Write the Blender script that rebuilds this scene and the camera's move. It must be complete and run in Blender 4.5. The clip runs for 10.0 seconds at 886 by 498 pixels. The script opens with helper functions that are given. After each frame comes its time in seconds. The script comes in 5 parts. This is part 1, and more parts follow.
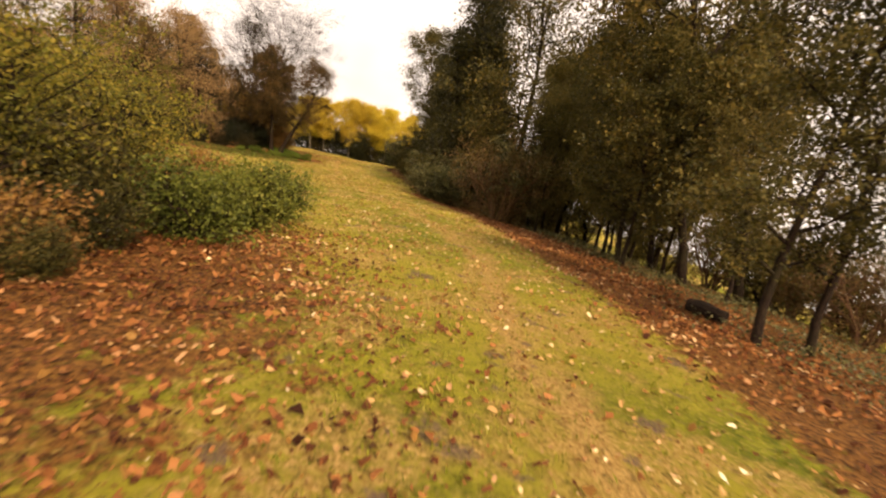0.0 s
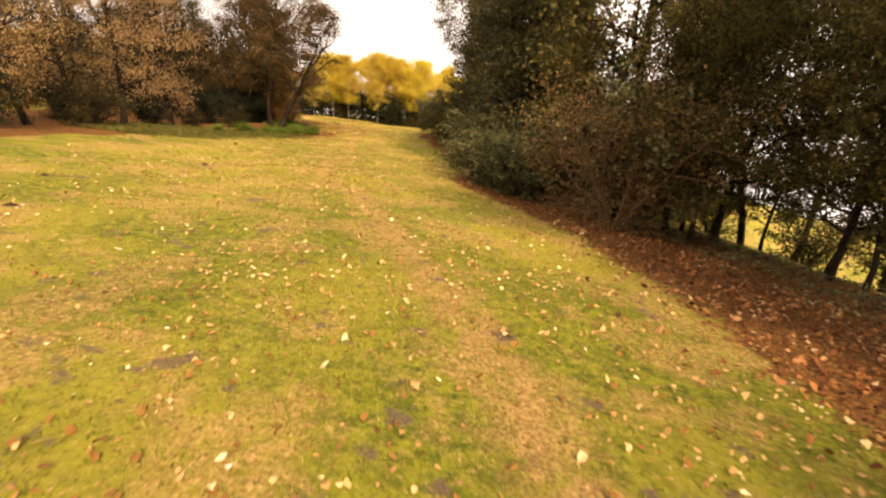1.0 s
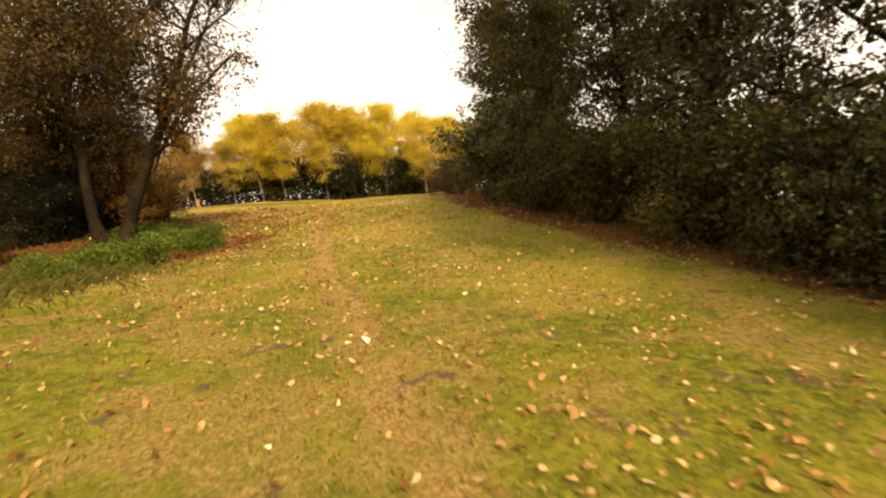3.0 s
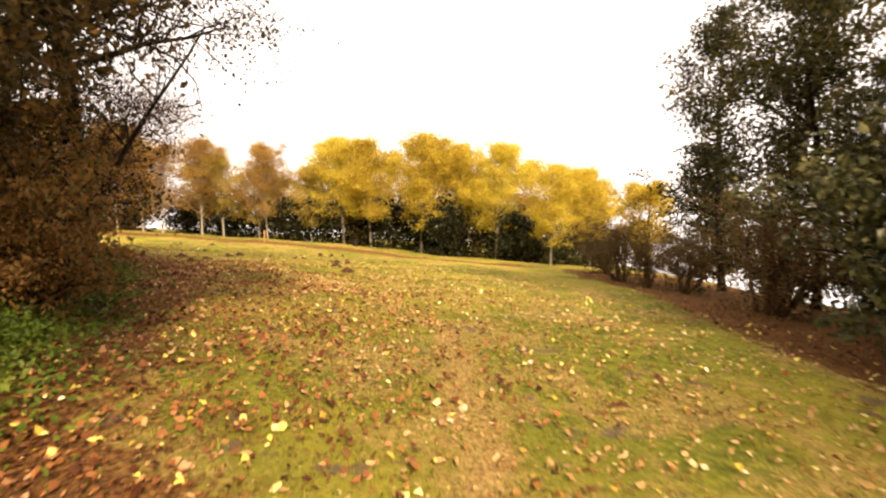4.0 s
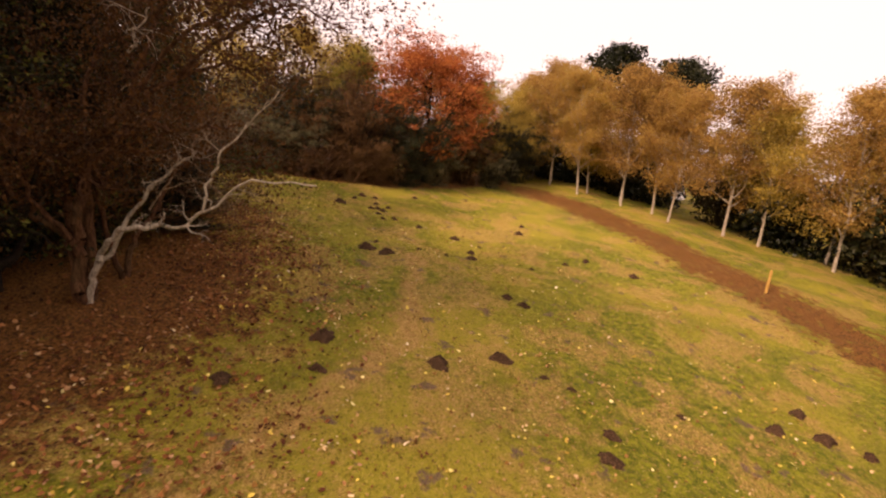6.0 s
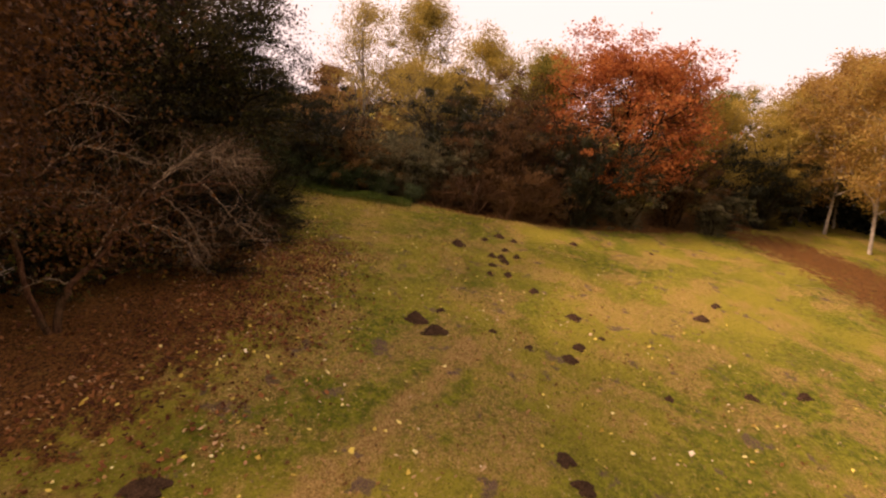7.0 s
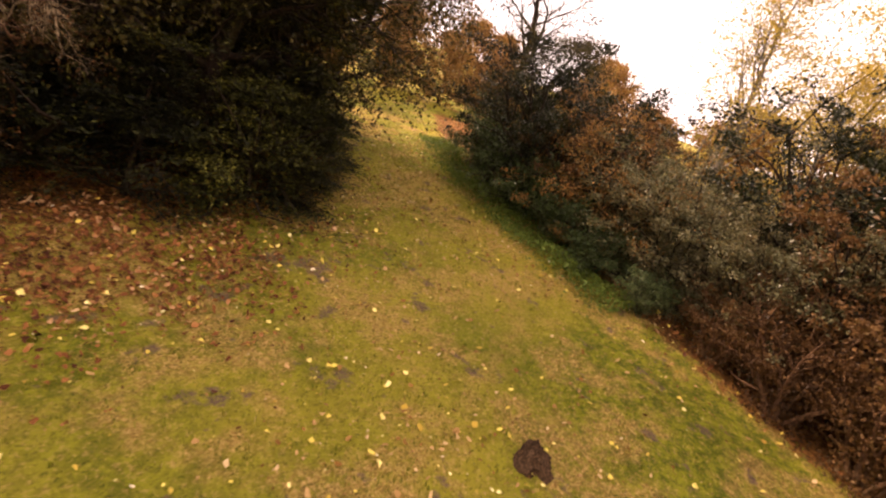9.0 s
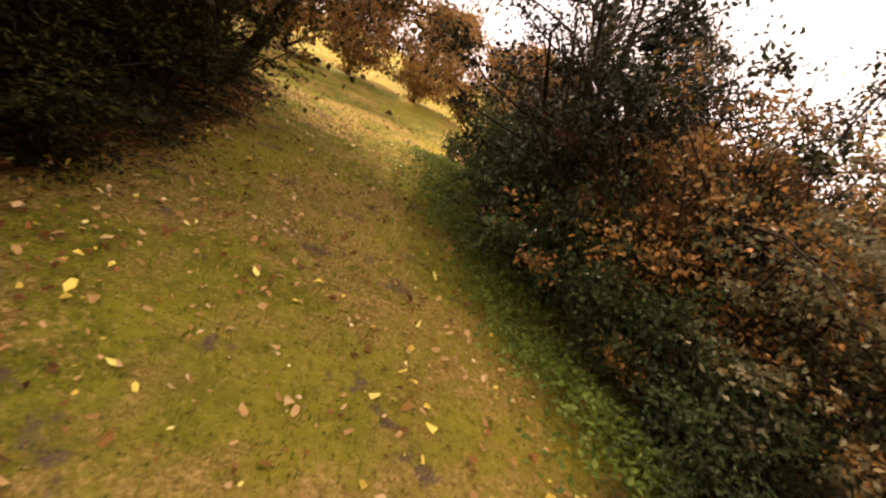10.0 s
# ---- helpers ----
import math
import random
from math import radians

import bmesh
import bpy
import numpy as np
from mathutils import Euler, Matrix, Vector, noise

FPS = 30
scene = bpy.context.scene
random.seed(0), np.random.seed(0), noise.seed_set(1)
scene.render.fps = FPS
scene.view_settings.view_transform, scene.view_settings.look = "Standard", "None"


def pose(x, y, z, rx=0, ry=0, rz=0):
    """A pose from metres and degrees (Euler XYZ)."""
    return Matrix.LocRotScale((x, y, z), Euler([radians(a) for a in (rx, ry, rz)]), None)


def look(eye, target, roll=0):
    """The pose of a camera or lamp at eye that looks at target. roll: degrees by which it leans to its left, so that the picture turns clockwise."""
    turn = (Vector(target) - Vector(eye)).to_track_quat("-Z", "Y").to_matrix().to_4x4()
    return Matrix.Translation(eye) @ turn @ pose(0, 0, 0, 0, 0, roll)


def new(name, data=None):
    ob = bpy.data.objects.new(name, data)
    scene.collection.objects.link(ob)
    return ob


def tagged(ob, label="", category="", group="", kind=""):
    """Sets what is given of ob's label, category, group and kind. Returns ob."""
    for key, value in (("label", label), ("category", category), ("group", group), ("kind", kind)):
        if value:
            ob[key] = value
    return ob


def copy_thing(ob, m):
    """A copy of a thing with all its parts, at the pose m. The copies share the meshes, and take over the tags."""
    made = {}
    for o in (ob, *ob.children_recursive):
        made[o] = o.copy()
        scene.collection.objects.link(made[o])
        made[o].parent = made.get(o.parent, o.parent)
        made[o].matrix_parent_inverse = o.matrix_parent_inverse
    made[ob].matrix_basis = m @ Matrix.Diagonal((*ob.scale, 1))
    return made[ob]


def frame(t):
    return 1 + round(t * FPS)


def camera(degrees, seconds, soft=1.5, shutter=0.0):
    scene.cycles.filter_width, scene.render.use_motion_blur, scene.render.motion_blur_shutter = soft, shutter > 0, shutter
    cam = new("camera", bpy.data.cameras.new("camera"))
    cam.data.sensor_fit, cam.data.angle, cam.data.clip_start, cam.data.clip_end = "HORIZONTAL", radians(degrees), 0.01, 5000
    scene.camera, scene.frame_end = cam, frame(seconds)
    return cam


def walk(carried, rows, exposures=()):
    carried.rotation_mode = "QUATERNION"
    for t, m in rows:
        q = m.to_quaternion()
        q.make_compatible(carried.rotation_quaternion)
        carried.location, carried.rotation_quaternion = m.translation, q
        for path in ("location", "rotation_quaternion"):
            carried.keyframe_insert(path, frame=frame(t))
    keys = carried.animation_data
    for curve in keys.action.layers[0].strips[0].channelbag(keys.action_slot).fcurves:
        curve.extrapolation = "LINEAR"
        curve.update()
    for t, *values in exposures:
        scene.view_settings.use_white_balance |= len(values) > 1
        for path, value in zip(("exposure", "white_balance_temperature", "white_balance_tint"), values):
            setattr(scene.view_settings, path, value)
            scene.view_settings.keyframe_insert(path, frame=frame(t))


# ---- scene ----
cam = camera(82.8, 10.0, soft=2.25, shutter=0.08)
PATH = [
    (0, (0.310, 0.062, 5.841), (0.251, 1.997, 5.339), 6.7),
    (0.5, (-0.058, 6.983, 5.405), (-0.271, 8.900, 4.876), 3.3),
    (1, (-1.103, 12.537, 5.089), (-1.332, 14.407, 4.416), 1.2),
    (1.5, (-2.992, 17.499, 4.463), (-3.157, 19.394, 3.846), -3.4),
    (2, (-4.883, 23.602, 3.817), (-4.927, 25.505, 3.205), -5.3),
    (2.5, (-7.056, 30.108, 3.051), (-7.059, 32.020, 2.462), -4.4),
    (2.7, (-8.015, 32.629, 2.811), (-8.016, 34.557, 2.279), -7.7),
    (3.8, (-12.232, 46.506, 1.881), (-12.437, 48.477, 1.613), -2.9),
    (4, (-13.179, 49.157, 2.091), (-13.484, 51.121, 1.869), -0.4),
    (4.2, (-13.951, 51.975, 2.216), (-14.483, 53.885, 1.948), 0.2),
    (4.5, (-14.694, 55.859, 2.409), (-15.703, 57.564, 2.134), 0.2),
    (5, (-15.058, 60.529, 3.064), (-16.711, 61.601, 2.720), 3.6),
    (5.5, (-16.093, 64.586, 3.505), (-17.923, 65.270, 3.077), 3.2),
    (5.7, (-16.797, 66.112, 3.600), (-18.634, 66.756, 3.140), 3.9),
    (6.8, (-22.088, 72.929, 4.235), (-23.999, 72.593, 3.748), 3.1),
    (7, (-23.292, 73.389, 4.162), (-25.163, 72.874, 3.678), 3.4),
    (7.5, (-26.301, 74.737, 4.404), (-27.898, 73.678, 3.832), 2.0),
    (8, (-29.897, 75.091, 4.378), (-31.158, 73.661, 3.775), 0.7),
    (8.5, (-33.464, 74.341, 3.846), (-34.503, 72.729, 3.279), 6.4),
    (9, (-36.451, 72.841, 3.391), (-37.300, 71.122, 2.824), 19.4),
    (9.5, (-38.820, 70.275, 2.708), (-39.536, 68.455, 2.287), 20.6),
    (10, (-40.236, 67.407, 2.543), (-40.887, 65.568, 2.102), 27.2),
]
walk(cam, [(t, look(eye, target, roll)) for t, eye, target, roll in PATH],
     [(0, 0.25, 7700, 26), (1.0, 0.7, 7600, 26), (1.5, 0.65, 7500, 22), (2.0, 0.32, 7700, 15), (2.5, 0.25, 8000, 16), (3.9, 0.85, 7300, 24), (4.5, 0.0, 6800, 24), (5.0, 0.04, 7000, 33), (5.5, 0.1, 7400, 40), (7.0, -0.04, 7600, 46), (8.0, 0.2, 7700, 47), (8.6, 0.95, 7500, 42), (9.0, 1.02, 7600, 40), (9.5, 1.0, 7600, 38), (10, 1.1, 7600, 36)])

# ---- light ----
SUN_ELEVATION, SUN_HEADING = radians(41), radians(149)   # heading clockwise from north (+y)
world = bpy.data.worlds.new("sky")
scene.world = world
world.use_nodes = True
wt = world.node_tree
wt.nodes.clear()
w_out = wt.nodes.new("ShaderNodeOutputWorld")
w_bg = wt.nodes.new("ShaderNodeBackground")
w_sky = wt.nodes.new("ShaderNodeTexSky")
w_sky.sky_type, w_sky.sun_disc = "NISHITA", False
w_sky.sun_elevation, w_sky.sun_rotation = SUN_ELEVATION, SUN_HEADING
w_co = wt.nodes.new("ShaderNodeTexCoord")
w_noise = wt.nodes.new("ShaderNodeTexNoise")
w_noise.inputs["Scale"].default_value, w_noise.inputs["Detail"].default_value = 2.2, 4.0
w_ramp = wt.nodes.new("ShaderNodeValToRGB")
w_ramp.color_ramp.elements[0].position, w_ramp.color_ramp.elements[0].color = 0.24, (0.3, 0.3, 0.3, 1)
w_ramp.color_ramp.elements[1].position, w_ramp.color_ramp.elements[1].color = 0.40, (1, 1, 1, 1)
w_mix = wt.nodes.new("ShaderNodeMix")
w_mix.data_type = "RGBA"
w_mix.inputs["B"].default_value = (14.2, 14.0, 12.8, 1)
wt.links.new(w_co.outputs["Generated"], w_noise.inputs["Vector"])
wt.links.new(w_noise.outputs["Fac"], w_ramp.inputs["Fac"])
wt.links.new(w_ramp.outputs["Color"], w_mix.inputs["Factor"])
wt.links.new(w_sky.outputs["Color"], w_mix.inputs["A"])
wt.links.new(w_mix.outputs["Result"], w_bg.inputs["Color"])
wt.links.new(w_bg.outputs["Background"], w_out.inputs["Surface"])
w_bg.inputs["Strength"].default_value = 0.076

sun_data = bpy.data.lights.new("sun", "SUN")
sun_data.energy, sun_data.angle, sun_data.color = 4.7, radians(8), (1.0, 0.88, 0.67)
sun = new("sun", sun_data)
SUN_DIR = Vector((math.sin(SUN_HEADING) * math.cos(SUN_ELEVATION), math.cos(SUN_HEADING) * math.cos(SUN_ELEVATION), math.sin(SUN_ELEVATION)))
sun.matrix_basis = look(SUN_DIR * 60, (0, 0, 0))


# ---- materials ----
def node_material(name):
    m = bpy.data.materials.new(name)
    m.use_nodes = True
    nt = m.node_tree
    nt.nodes.clear()
    return m, nt, nt.nodes.new("ShaderNodeOutputMaterial")


def mixed(nt, fac, a, b, mode="MIX"):
    """A colour mix; fac, a and b are sockets or values."""
    n = nt.nodes.new("ShaderNodeMix")
    n.data_type, n.blend_type = "RGBA", mode
    for key, v in (("Factor", fac), ("A", a), ("B", b)):
        s = n.inputs[key]
        if isinstance(v, bpy.types.NodeSocket):
            nt.links.new(v, s)
        elif key == "Factor":
            s.default_value = v
        else:
            s.default_value = (*v, 1)
    return n.outputs["Result"]


def noised(nt, scale, detail=3.0, rough=0.55, vector=None):
    n = nt.nodes.new("ShaderNodeTexNoise")
    n.inputs["Scale"].default_value, n.inputs["Detail"].default_value, n.inputs["Roughness"].default_value = scale, detail, rough
    if vector is None:
        g = nt.nodes.new("ShaderNodeNewGeometry")
        vector = g.outputs["Position"]
    nt.links.new(vector, n.inputs["Vector"])
    return n.outputs["Fac"]


def stepped(nt, value, lo, hi):
    n = nt.nodes.new("ShaderNodeMapRange")
    n.interpolation_type = "SMOOTHSTEP"
    nt.links.new(value, n.inputs["Value"])
    n.inputs["From Min"].default_value, n.inputs["From Max"].default_value = lo, hi
    return n.outputs["Result"]


def math_node(nt, op, a, b):
    n = nt.nodes.new("ShaderNodeMath")
    n.operation = op
    for i, v in enumerate((a, b)):
        if isinstance(v, bpy.types.NodeSocket):
            nt.links.new(v, n.inputs[i])
        else:
            n.inputs[i].default_value = v
    return n.outputs[0]


def foliage(name, colours, gloss=0.45, through_light=0.35, clump=0.9):
    """Leaves: several colours, one per leaf, drifting over the crown."""
    m, nt, out = node_material(name)
    geo = nt.nodes.new("ShaderNodeNewGeometry")
    info = nt.nodes.new("ShaderNodeObjectInfo")
    ramp = nt.nodes.new("ShaderNodeValToRGB")
    ramp.color_ramp.interpolation = "LINEAR"
    els = ramp.color_ramp.elements
    while len(els) < len(colours):
        els.new(0.5)
    for i, c in enumerate(colours):
        els[i].position, els[i].color = i / (len(colours) - 1), (*c, 1)
    drift = noised(nt, clump, 2.0)
    mixv = math_node(nt, "ADD", math_node(nt, "MULTIPLY", geo.outputs["Random Per Island"], 0.62), math_node(nt, "MULTIPLY", math_node(nt, "SUBTRACT", drift, 0.3), 0.8))
    mixv = math_node(nt, "ADD", mixv, math_node(nt, "MULTIPLY", math_node(nt, "SUBTRACT", info.outputs["Random"], 0.5), 0.3))
    nt.links.new(mixv, ramp.inputs["Fac"])
    b = nt.nodes.new("ShaderNodeBsdfPrincipled")
    nt.links.new(ramp.outputs["Color"], b.inputs["Base Color"])
    b.inputs["Roughness"].default_value = gloss
    b.inputs["Specular IOR Level"].default_value = 0.25 * (1 - gloss)
    tr = nt.nodes.new("ShaderNodeBsdfTranslucent")
    nt.links.new(ramp.outputs["Color"], tr.inputs["Color"])
    mx = nt.nodes.new("ShaderNodeMixShader")
    mx.inputs["Fac"].default_value = through_light
    nt.links.new(b.outputs["BSDF"], mx.inputs[1])
    nt.links.new(tr.outputs["BSDF"], mx.inputs[2])
    nt.links.new(mx.outputs["Shader"], out.inputs["Surface"])
    return m


def bark(name, dark, light, moss=(0.06, 0.07, 0.02), mossy=0.4):
    m, nt, out = node_material(name)
    co = nt.nodes.new("ShaderNodeTexCoord")
    mp = nt.nodes.new("ShaderNodeMapping")
    mp.inputs["Scale"].default_value = (1, 1, 0.22)
    nt.links.new(co.outputs["Object"], mp.inputs["Vector"])
    fine = noised(nt, 26, 5, 0.6, mp.outputs["Vector"])
    coarse = noised(nt, 1.6, 3)
    col = mixed(nt, stepped(nt, fine, 0.35, 0.68), dark, light)
    col = mixed(nt, math_node(nt, "MULTIPLY", stepped(nt, coarse, 0.45, 0.7), mossy), col, moss)
    b = nt.nodes.new("ShaderNodeBsdfPrincipled")
    nt.links.new(col, b.inputs["Base Color"])
    b.inputs["Roughness"].default_value = 0.85
    b.inputs["Specular IOR Level"].default_value = 0.12
    bump = nt.nodes.new("ShaderNodeBump")
    bump.inputs["Strength"].default_value, bump.inputs["Distance"].default_value = 0.7, 0.03
    nt.links.new(fine, bump.inputs["Height"])
    nt.links.new(bump.outputs["Normal"], b.inputs["Normal"])
    nt.links.new(b.outputs["BSDF"], out.inputs["Surface"])
    return m


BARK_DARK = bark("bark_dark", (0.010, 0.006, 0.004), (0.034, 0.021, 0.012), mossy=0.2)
BARK_GREY = bark("bark_grey", (0.10, 0.085, 0.065), (0.28, 0.24, 0.18))
BARK_PALE = bark("bark_pale", (0.24, 0.20, 0.145), (0.54, 0.46, 0.34), mossy=0.2)
BARK_TWIG = bark("bark_twig", (0.09, 0.06, 0.035), (0.44, 0.32, 0.19), mossy=0.15)
BARK_RED = bark("bark_red", (0.065, 0.033, 0.018), (0.21, 0.115, 0.06), mossy=0.2)

BARK_THORN = bark("bark_thorn", (0.045, 0.02, 0.010), (0.15, 0.07, 0.032), mossy=0.2)

LEAF_YELLOW = foliage("leaf_yellow", [(0.24, 0.145, 0.02), (0.58, 0.42, 0.05), (0.76, 0.62, 0.08), (0.52, 0.49, 0.08)], through_light=0.5)
LEAF_ORANGE = foliage("leaf_orange", [(0.13, 0.07, 0.024), (0.35, 0.20, 0.055), (0.54, 0.34, 0.085), (0.44, 0.35, 0.08)], through_light=0.5)
LEAF_GOLDEN = foliage("leaf_golden_olive", [(0.17, 0.14, 0.03), (0.34, 0.25, 0.05), (0.52, 0.37, 0.07), (0.64, 0.48, 0.11)], through_light=0.4)
LEAF_RED = foliage("leaf_red", [(0.25, 0.068, 0.024), (0.47, 0.15, 0.042), (0.62, 0.235, 0.06), (0.52, 0.28, 0.075)], through_light=0.5)
LEAF_BROWN = foliage("leaf_brown", [(0.10, 0.05, 0.018), (0.22, 0.115, 0.035), (0.34, 0.18, 0.05), (0.17, 0.14, 0.03)])
LEAF_RUSSET = foliage("leaf_russet", [(0.10, 0.06, 0.025), (0.24, 0.145, 0.06), (0.42, 0.26, 0.115), (0.27, 0.22, 0.07)])
LEAF_RUST = foliage("leaf_rust", [(0.035, 0.017, 0.007), (0.08, 0.04, 0.014), (0.15, 0.075, 0.026), (0.09, 0.06, 0.018)])
LEAF_FLAME = foliage("leaf_flame", [(0.04, 0.045, 0.014), (0.11, 0.075, 0.024), (0.30, 0.14, 0.038), (0.12, 0.115, 0.035)])
LEAF_THORN = foliage("leaf_thorn", [(0.012, 0.005, 0.002), (0.042, 0.018, 0.005), (0.135, 0.058, 0.016), (0.085, 0.042, 0.011)])
LEAF_UMBER = foliage("leaf_umber", [(0.011, 0.010, 0.003), (0.032, 0.027, 0.007), (0.075, 0.058, 0.014), (0.06, 0.056, 0.013)])
LEAF_LAUREL = foliage("leaf_laurel", [(0.018, 0.034, 0.008), (0.045, 0.07, 0.022), (0.09, 0.12, 0.042), (0.21, 0.215, 0.105)], gloss=0.28, through_light=0.25)
LEAF_OAK = foliage("leaf_oak", [(0.04, 0.034, 0.011), (0.10, 0.074, 0.023), (0.21, 0.125, 0.042), (0.30, 0.18, 0.065)])
# Wood shade put into the colour: a near-black copy of the brown-olive leaf.
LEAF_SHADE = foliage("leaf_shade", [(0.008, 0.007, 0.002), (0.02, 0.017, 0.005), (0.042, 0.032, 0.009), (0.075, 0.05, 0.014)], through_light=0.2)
LEAF_BRIGHT = foliage("leaf_yellow_olive", [(0.05, 0.055, 0.010), (0.12, 0.12, 0.018), (0.24, 0.20, 0.03), (0.42, 0.29, 0.05)], through_light=0.4)
LEAF_OLIVE = foliage("leaf_olive", [(0.022, 0.022, 0.006), (0.055, 0.052, 0.013), (0.12, 0.095, 0.022), (0.24, 0.165, 0.042)])
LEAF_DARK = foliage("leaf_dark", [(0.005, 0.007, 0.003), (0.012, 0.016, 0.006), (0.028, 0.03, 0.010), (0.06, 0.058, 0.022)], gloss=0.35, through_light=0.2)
LEAF_HOLM = foliage("leaf_evergreen", [(0.010, 0.012, 0.004), (0.028, 0.029, 0.009), (0.07, 0.062, 0.017), (0.16, 0.125, 0.04)], gloss=0.35, through_light=0.3)
# Inner shade and lit olive sprays are both put into these leaf colours.
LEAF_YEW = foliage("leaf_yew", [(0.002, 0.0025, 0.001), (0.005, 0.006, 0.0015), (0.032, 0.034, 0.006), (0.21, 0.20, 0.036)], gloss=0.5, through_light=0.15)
LEAF_HEDGE = foliage("leaf_hedge", [(0.03, 0.036, 0.014), (0.09, 0.088, 0.04), (0.17, 0.15, 0.075), (0.26, 0.18, 0.075)], gloss=0.35, through_light=0.25)
LEAF_PALE = foliage("leaf_pale", [(0.018, 0.022, 0.007), (0.058, 0.06, 0.02), (0.15, 0.14, 0.052), (0.40, 0.35, 0.16)], gloss=0.3)
LEAF_NETTLE = foliage("leaf_nettle", [(0.03, 0.05, 0.007), (0.07, 0.11, 0.012), (0.125, 0.175, 0.02), (0.19, 0.22, 0.032)], through_light=0.3)
LEAF_WEED = foliage("leaf_weed", [(0.04, 0.06, 0.012), (0.09, 0.14, 0.022), (0.15, 0.21, 0.035), (0.24, 0.27, 0.06)], through_light=0.3)
LITTER = foliage("fallen_leaf", [(0.07, 0.035, 0.010), (0.24, 0.115, 0.025), (0.50, 0.31, 0.12), (0.90, 0.77, 0.46)], gloss=0.6, through_light=0.1)
LITTER_GOLD = foliage("fallen_leaf_gold", [(0.20, 0.09, 0.02), (0.50, 0.33, 0.05), (0.80, 0.62, 0.12), (0.92, 0.82, 0.42)], gloss=0.6, through_light=0.1)
LITTER_BROAD = foliage("fallen_leaf_broad", [(0.40, 0.22, 0.09), (0.62, 0.42, 0.20), (0.82, 0.66, 0.40), (0.90, 0.80, 0.56)], gloss=0.6, through_light=0.1)
LITTER_RED = foliage("fallen_leaf_red", [(0.03, 0.010, 0.004), (0.12, 0.039, 0.012), (0.32, 0.128, 0.038), (0.80, 0.58, 0.32)], gloss=0.6, through_light=0.1)


def ground_material():
    m, nt, out = node_material("ground_cover")
    lit = nt.nodes.new("ShaderNodeAttribute")
    lit.attribute_name = "litter"
    wear = nt.nodes.new("ShaderNodeAttribute")
    wear.attribute_name = "wear"
    big, fine, grit = noised(nt, 0.22, 3), noised(nt, 9, 6, 0.8), noised(nt, 60, 3, 0.75)
    grass = mixed(nt, stepped(nt, noised(nt, 5.5, 7, 0.8), 0.40, 0.60), (0.096, 0.118, 0.007), (0.28, 0.285, 0.018))
    grass = mixed(nt, math_node(nt, "MULTIPLY", stepped(nt, big, 0.40, 0.62), 0.78), grass, (0.39, 0.325, 0.034))
    grass = mixed(nt, math_node(nt, "MULTIPLY", stepped(nt, noised(nt, 0.33, 4, 0.6), 0.50, 0.66), 0.42), grass, (0.115, 0.145, 0.009))
    thatch = mixed(nt, stepped(nt, noised(nt, 28, 4, 0.8), 0.38, 0.62), (0.30, 0.145, 0.045), (0.68, 0.43, 0.145))
    patch = math_node(nt, "MULTIPLY", stepped(nt, noised(nt, 0.7, 4, 0.6), 0.47, 0.58), stepped(nt, fine, 0.33, 0.58))
    specks = math_node(nt, "MULTIPLY", stepped(nt, noised(nt, 14, 5, 0.85), 0.52, 0.64), 0.5)
    rutted = math_node(nt, "ADD", wear.outputs["Fac"], math_node(nt, "MULTIPLY", math_node(nt, "SUBTRACT", noised(nt, 3.2, 6, 0.75), 0.5), 1.5))
    rutted = math_node(nt, "MULTIPLY", stepped(nt, rutted, 0.32, 0.92), 0.85)
    dry = math_node(nt, "MAXIMUM", math_node(nt, "ADD", math_node(nt, "MULTIPLY", patch, 0.68), specks), rutted)
    grass = mixed(nt, math_node(nt, "MINIMUM", dry, 1.0), grass, thatch)
    bare = math_node(nt, "MULTIPLY", stepped(nt, noised(nt, 1.7, 4, 0.65), 0.60, 0.67), stepped(nt, grit, 0.3, 0.55))
    grass = mixed(nt, bare, grass, (0.17, 0.105, 0.075))
    grass = mixed(nt, math_node(nt, "MULTIPLY", stepped(nt, noised(nt, 21, 5, 0.85), 0.52, 0.66), 0.8), grass, (0.035, 0.045, 0.004))
    leaves = mixed(nt, stepped(nt, noised(nt, 17, 5, 0.8), 0.38, 0.62), (0.055, 0.022, 0.007), (0.32, 0.142, 0.032))
    edge = math_node(nt, "ADD", lit.outputs["Fac"], math_node(nt, "MULTIPLY", math_node(nt, "SUBTRACT", noised(nt, 2.6, 7, 0.8), 0.5), 2.2))
    col = mixed(nt, stepped(nt, edge, 0.35, 0.65), grass, leaves)
    b = nt.nodes.new("ShaderNodeBsdfPrincipled")
    nt.links.new(col, b.inputs["Base Color"])
    b.inputs["Roughness"].default_value = 0.9
    b.inputs["Specular IOR Level"].default_value = 0.15
    bump = nt.nodes.new("ShaderNodeBump")
    bump.inputs["Strength"].default_value, bump.inputs["Distance"].default_value = 1.0, 0.08
    nt.links.new(math_node(nt, "ADD", fine, math_node(nt, "MULTIPLY", grit, 0.5)), bump.inputs["Height"])
    nt.links.new(bump.outputs["Normal"], b.inputs["Normal"])
    nt.links.new(b.outputs["BSDF"], out.inputs["Surface"])
    return m


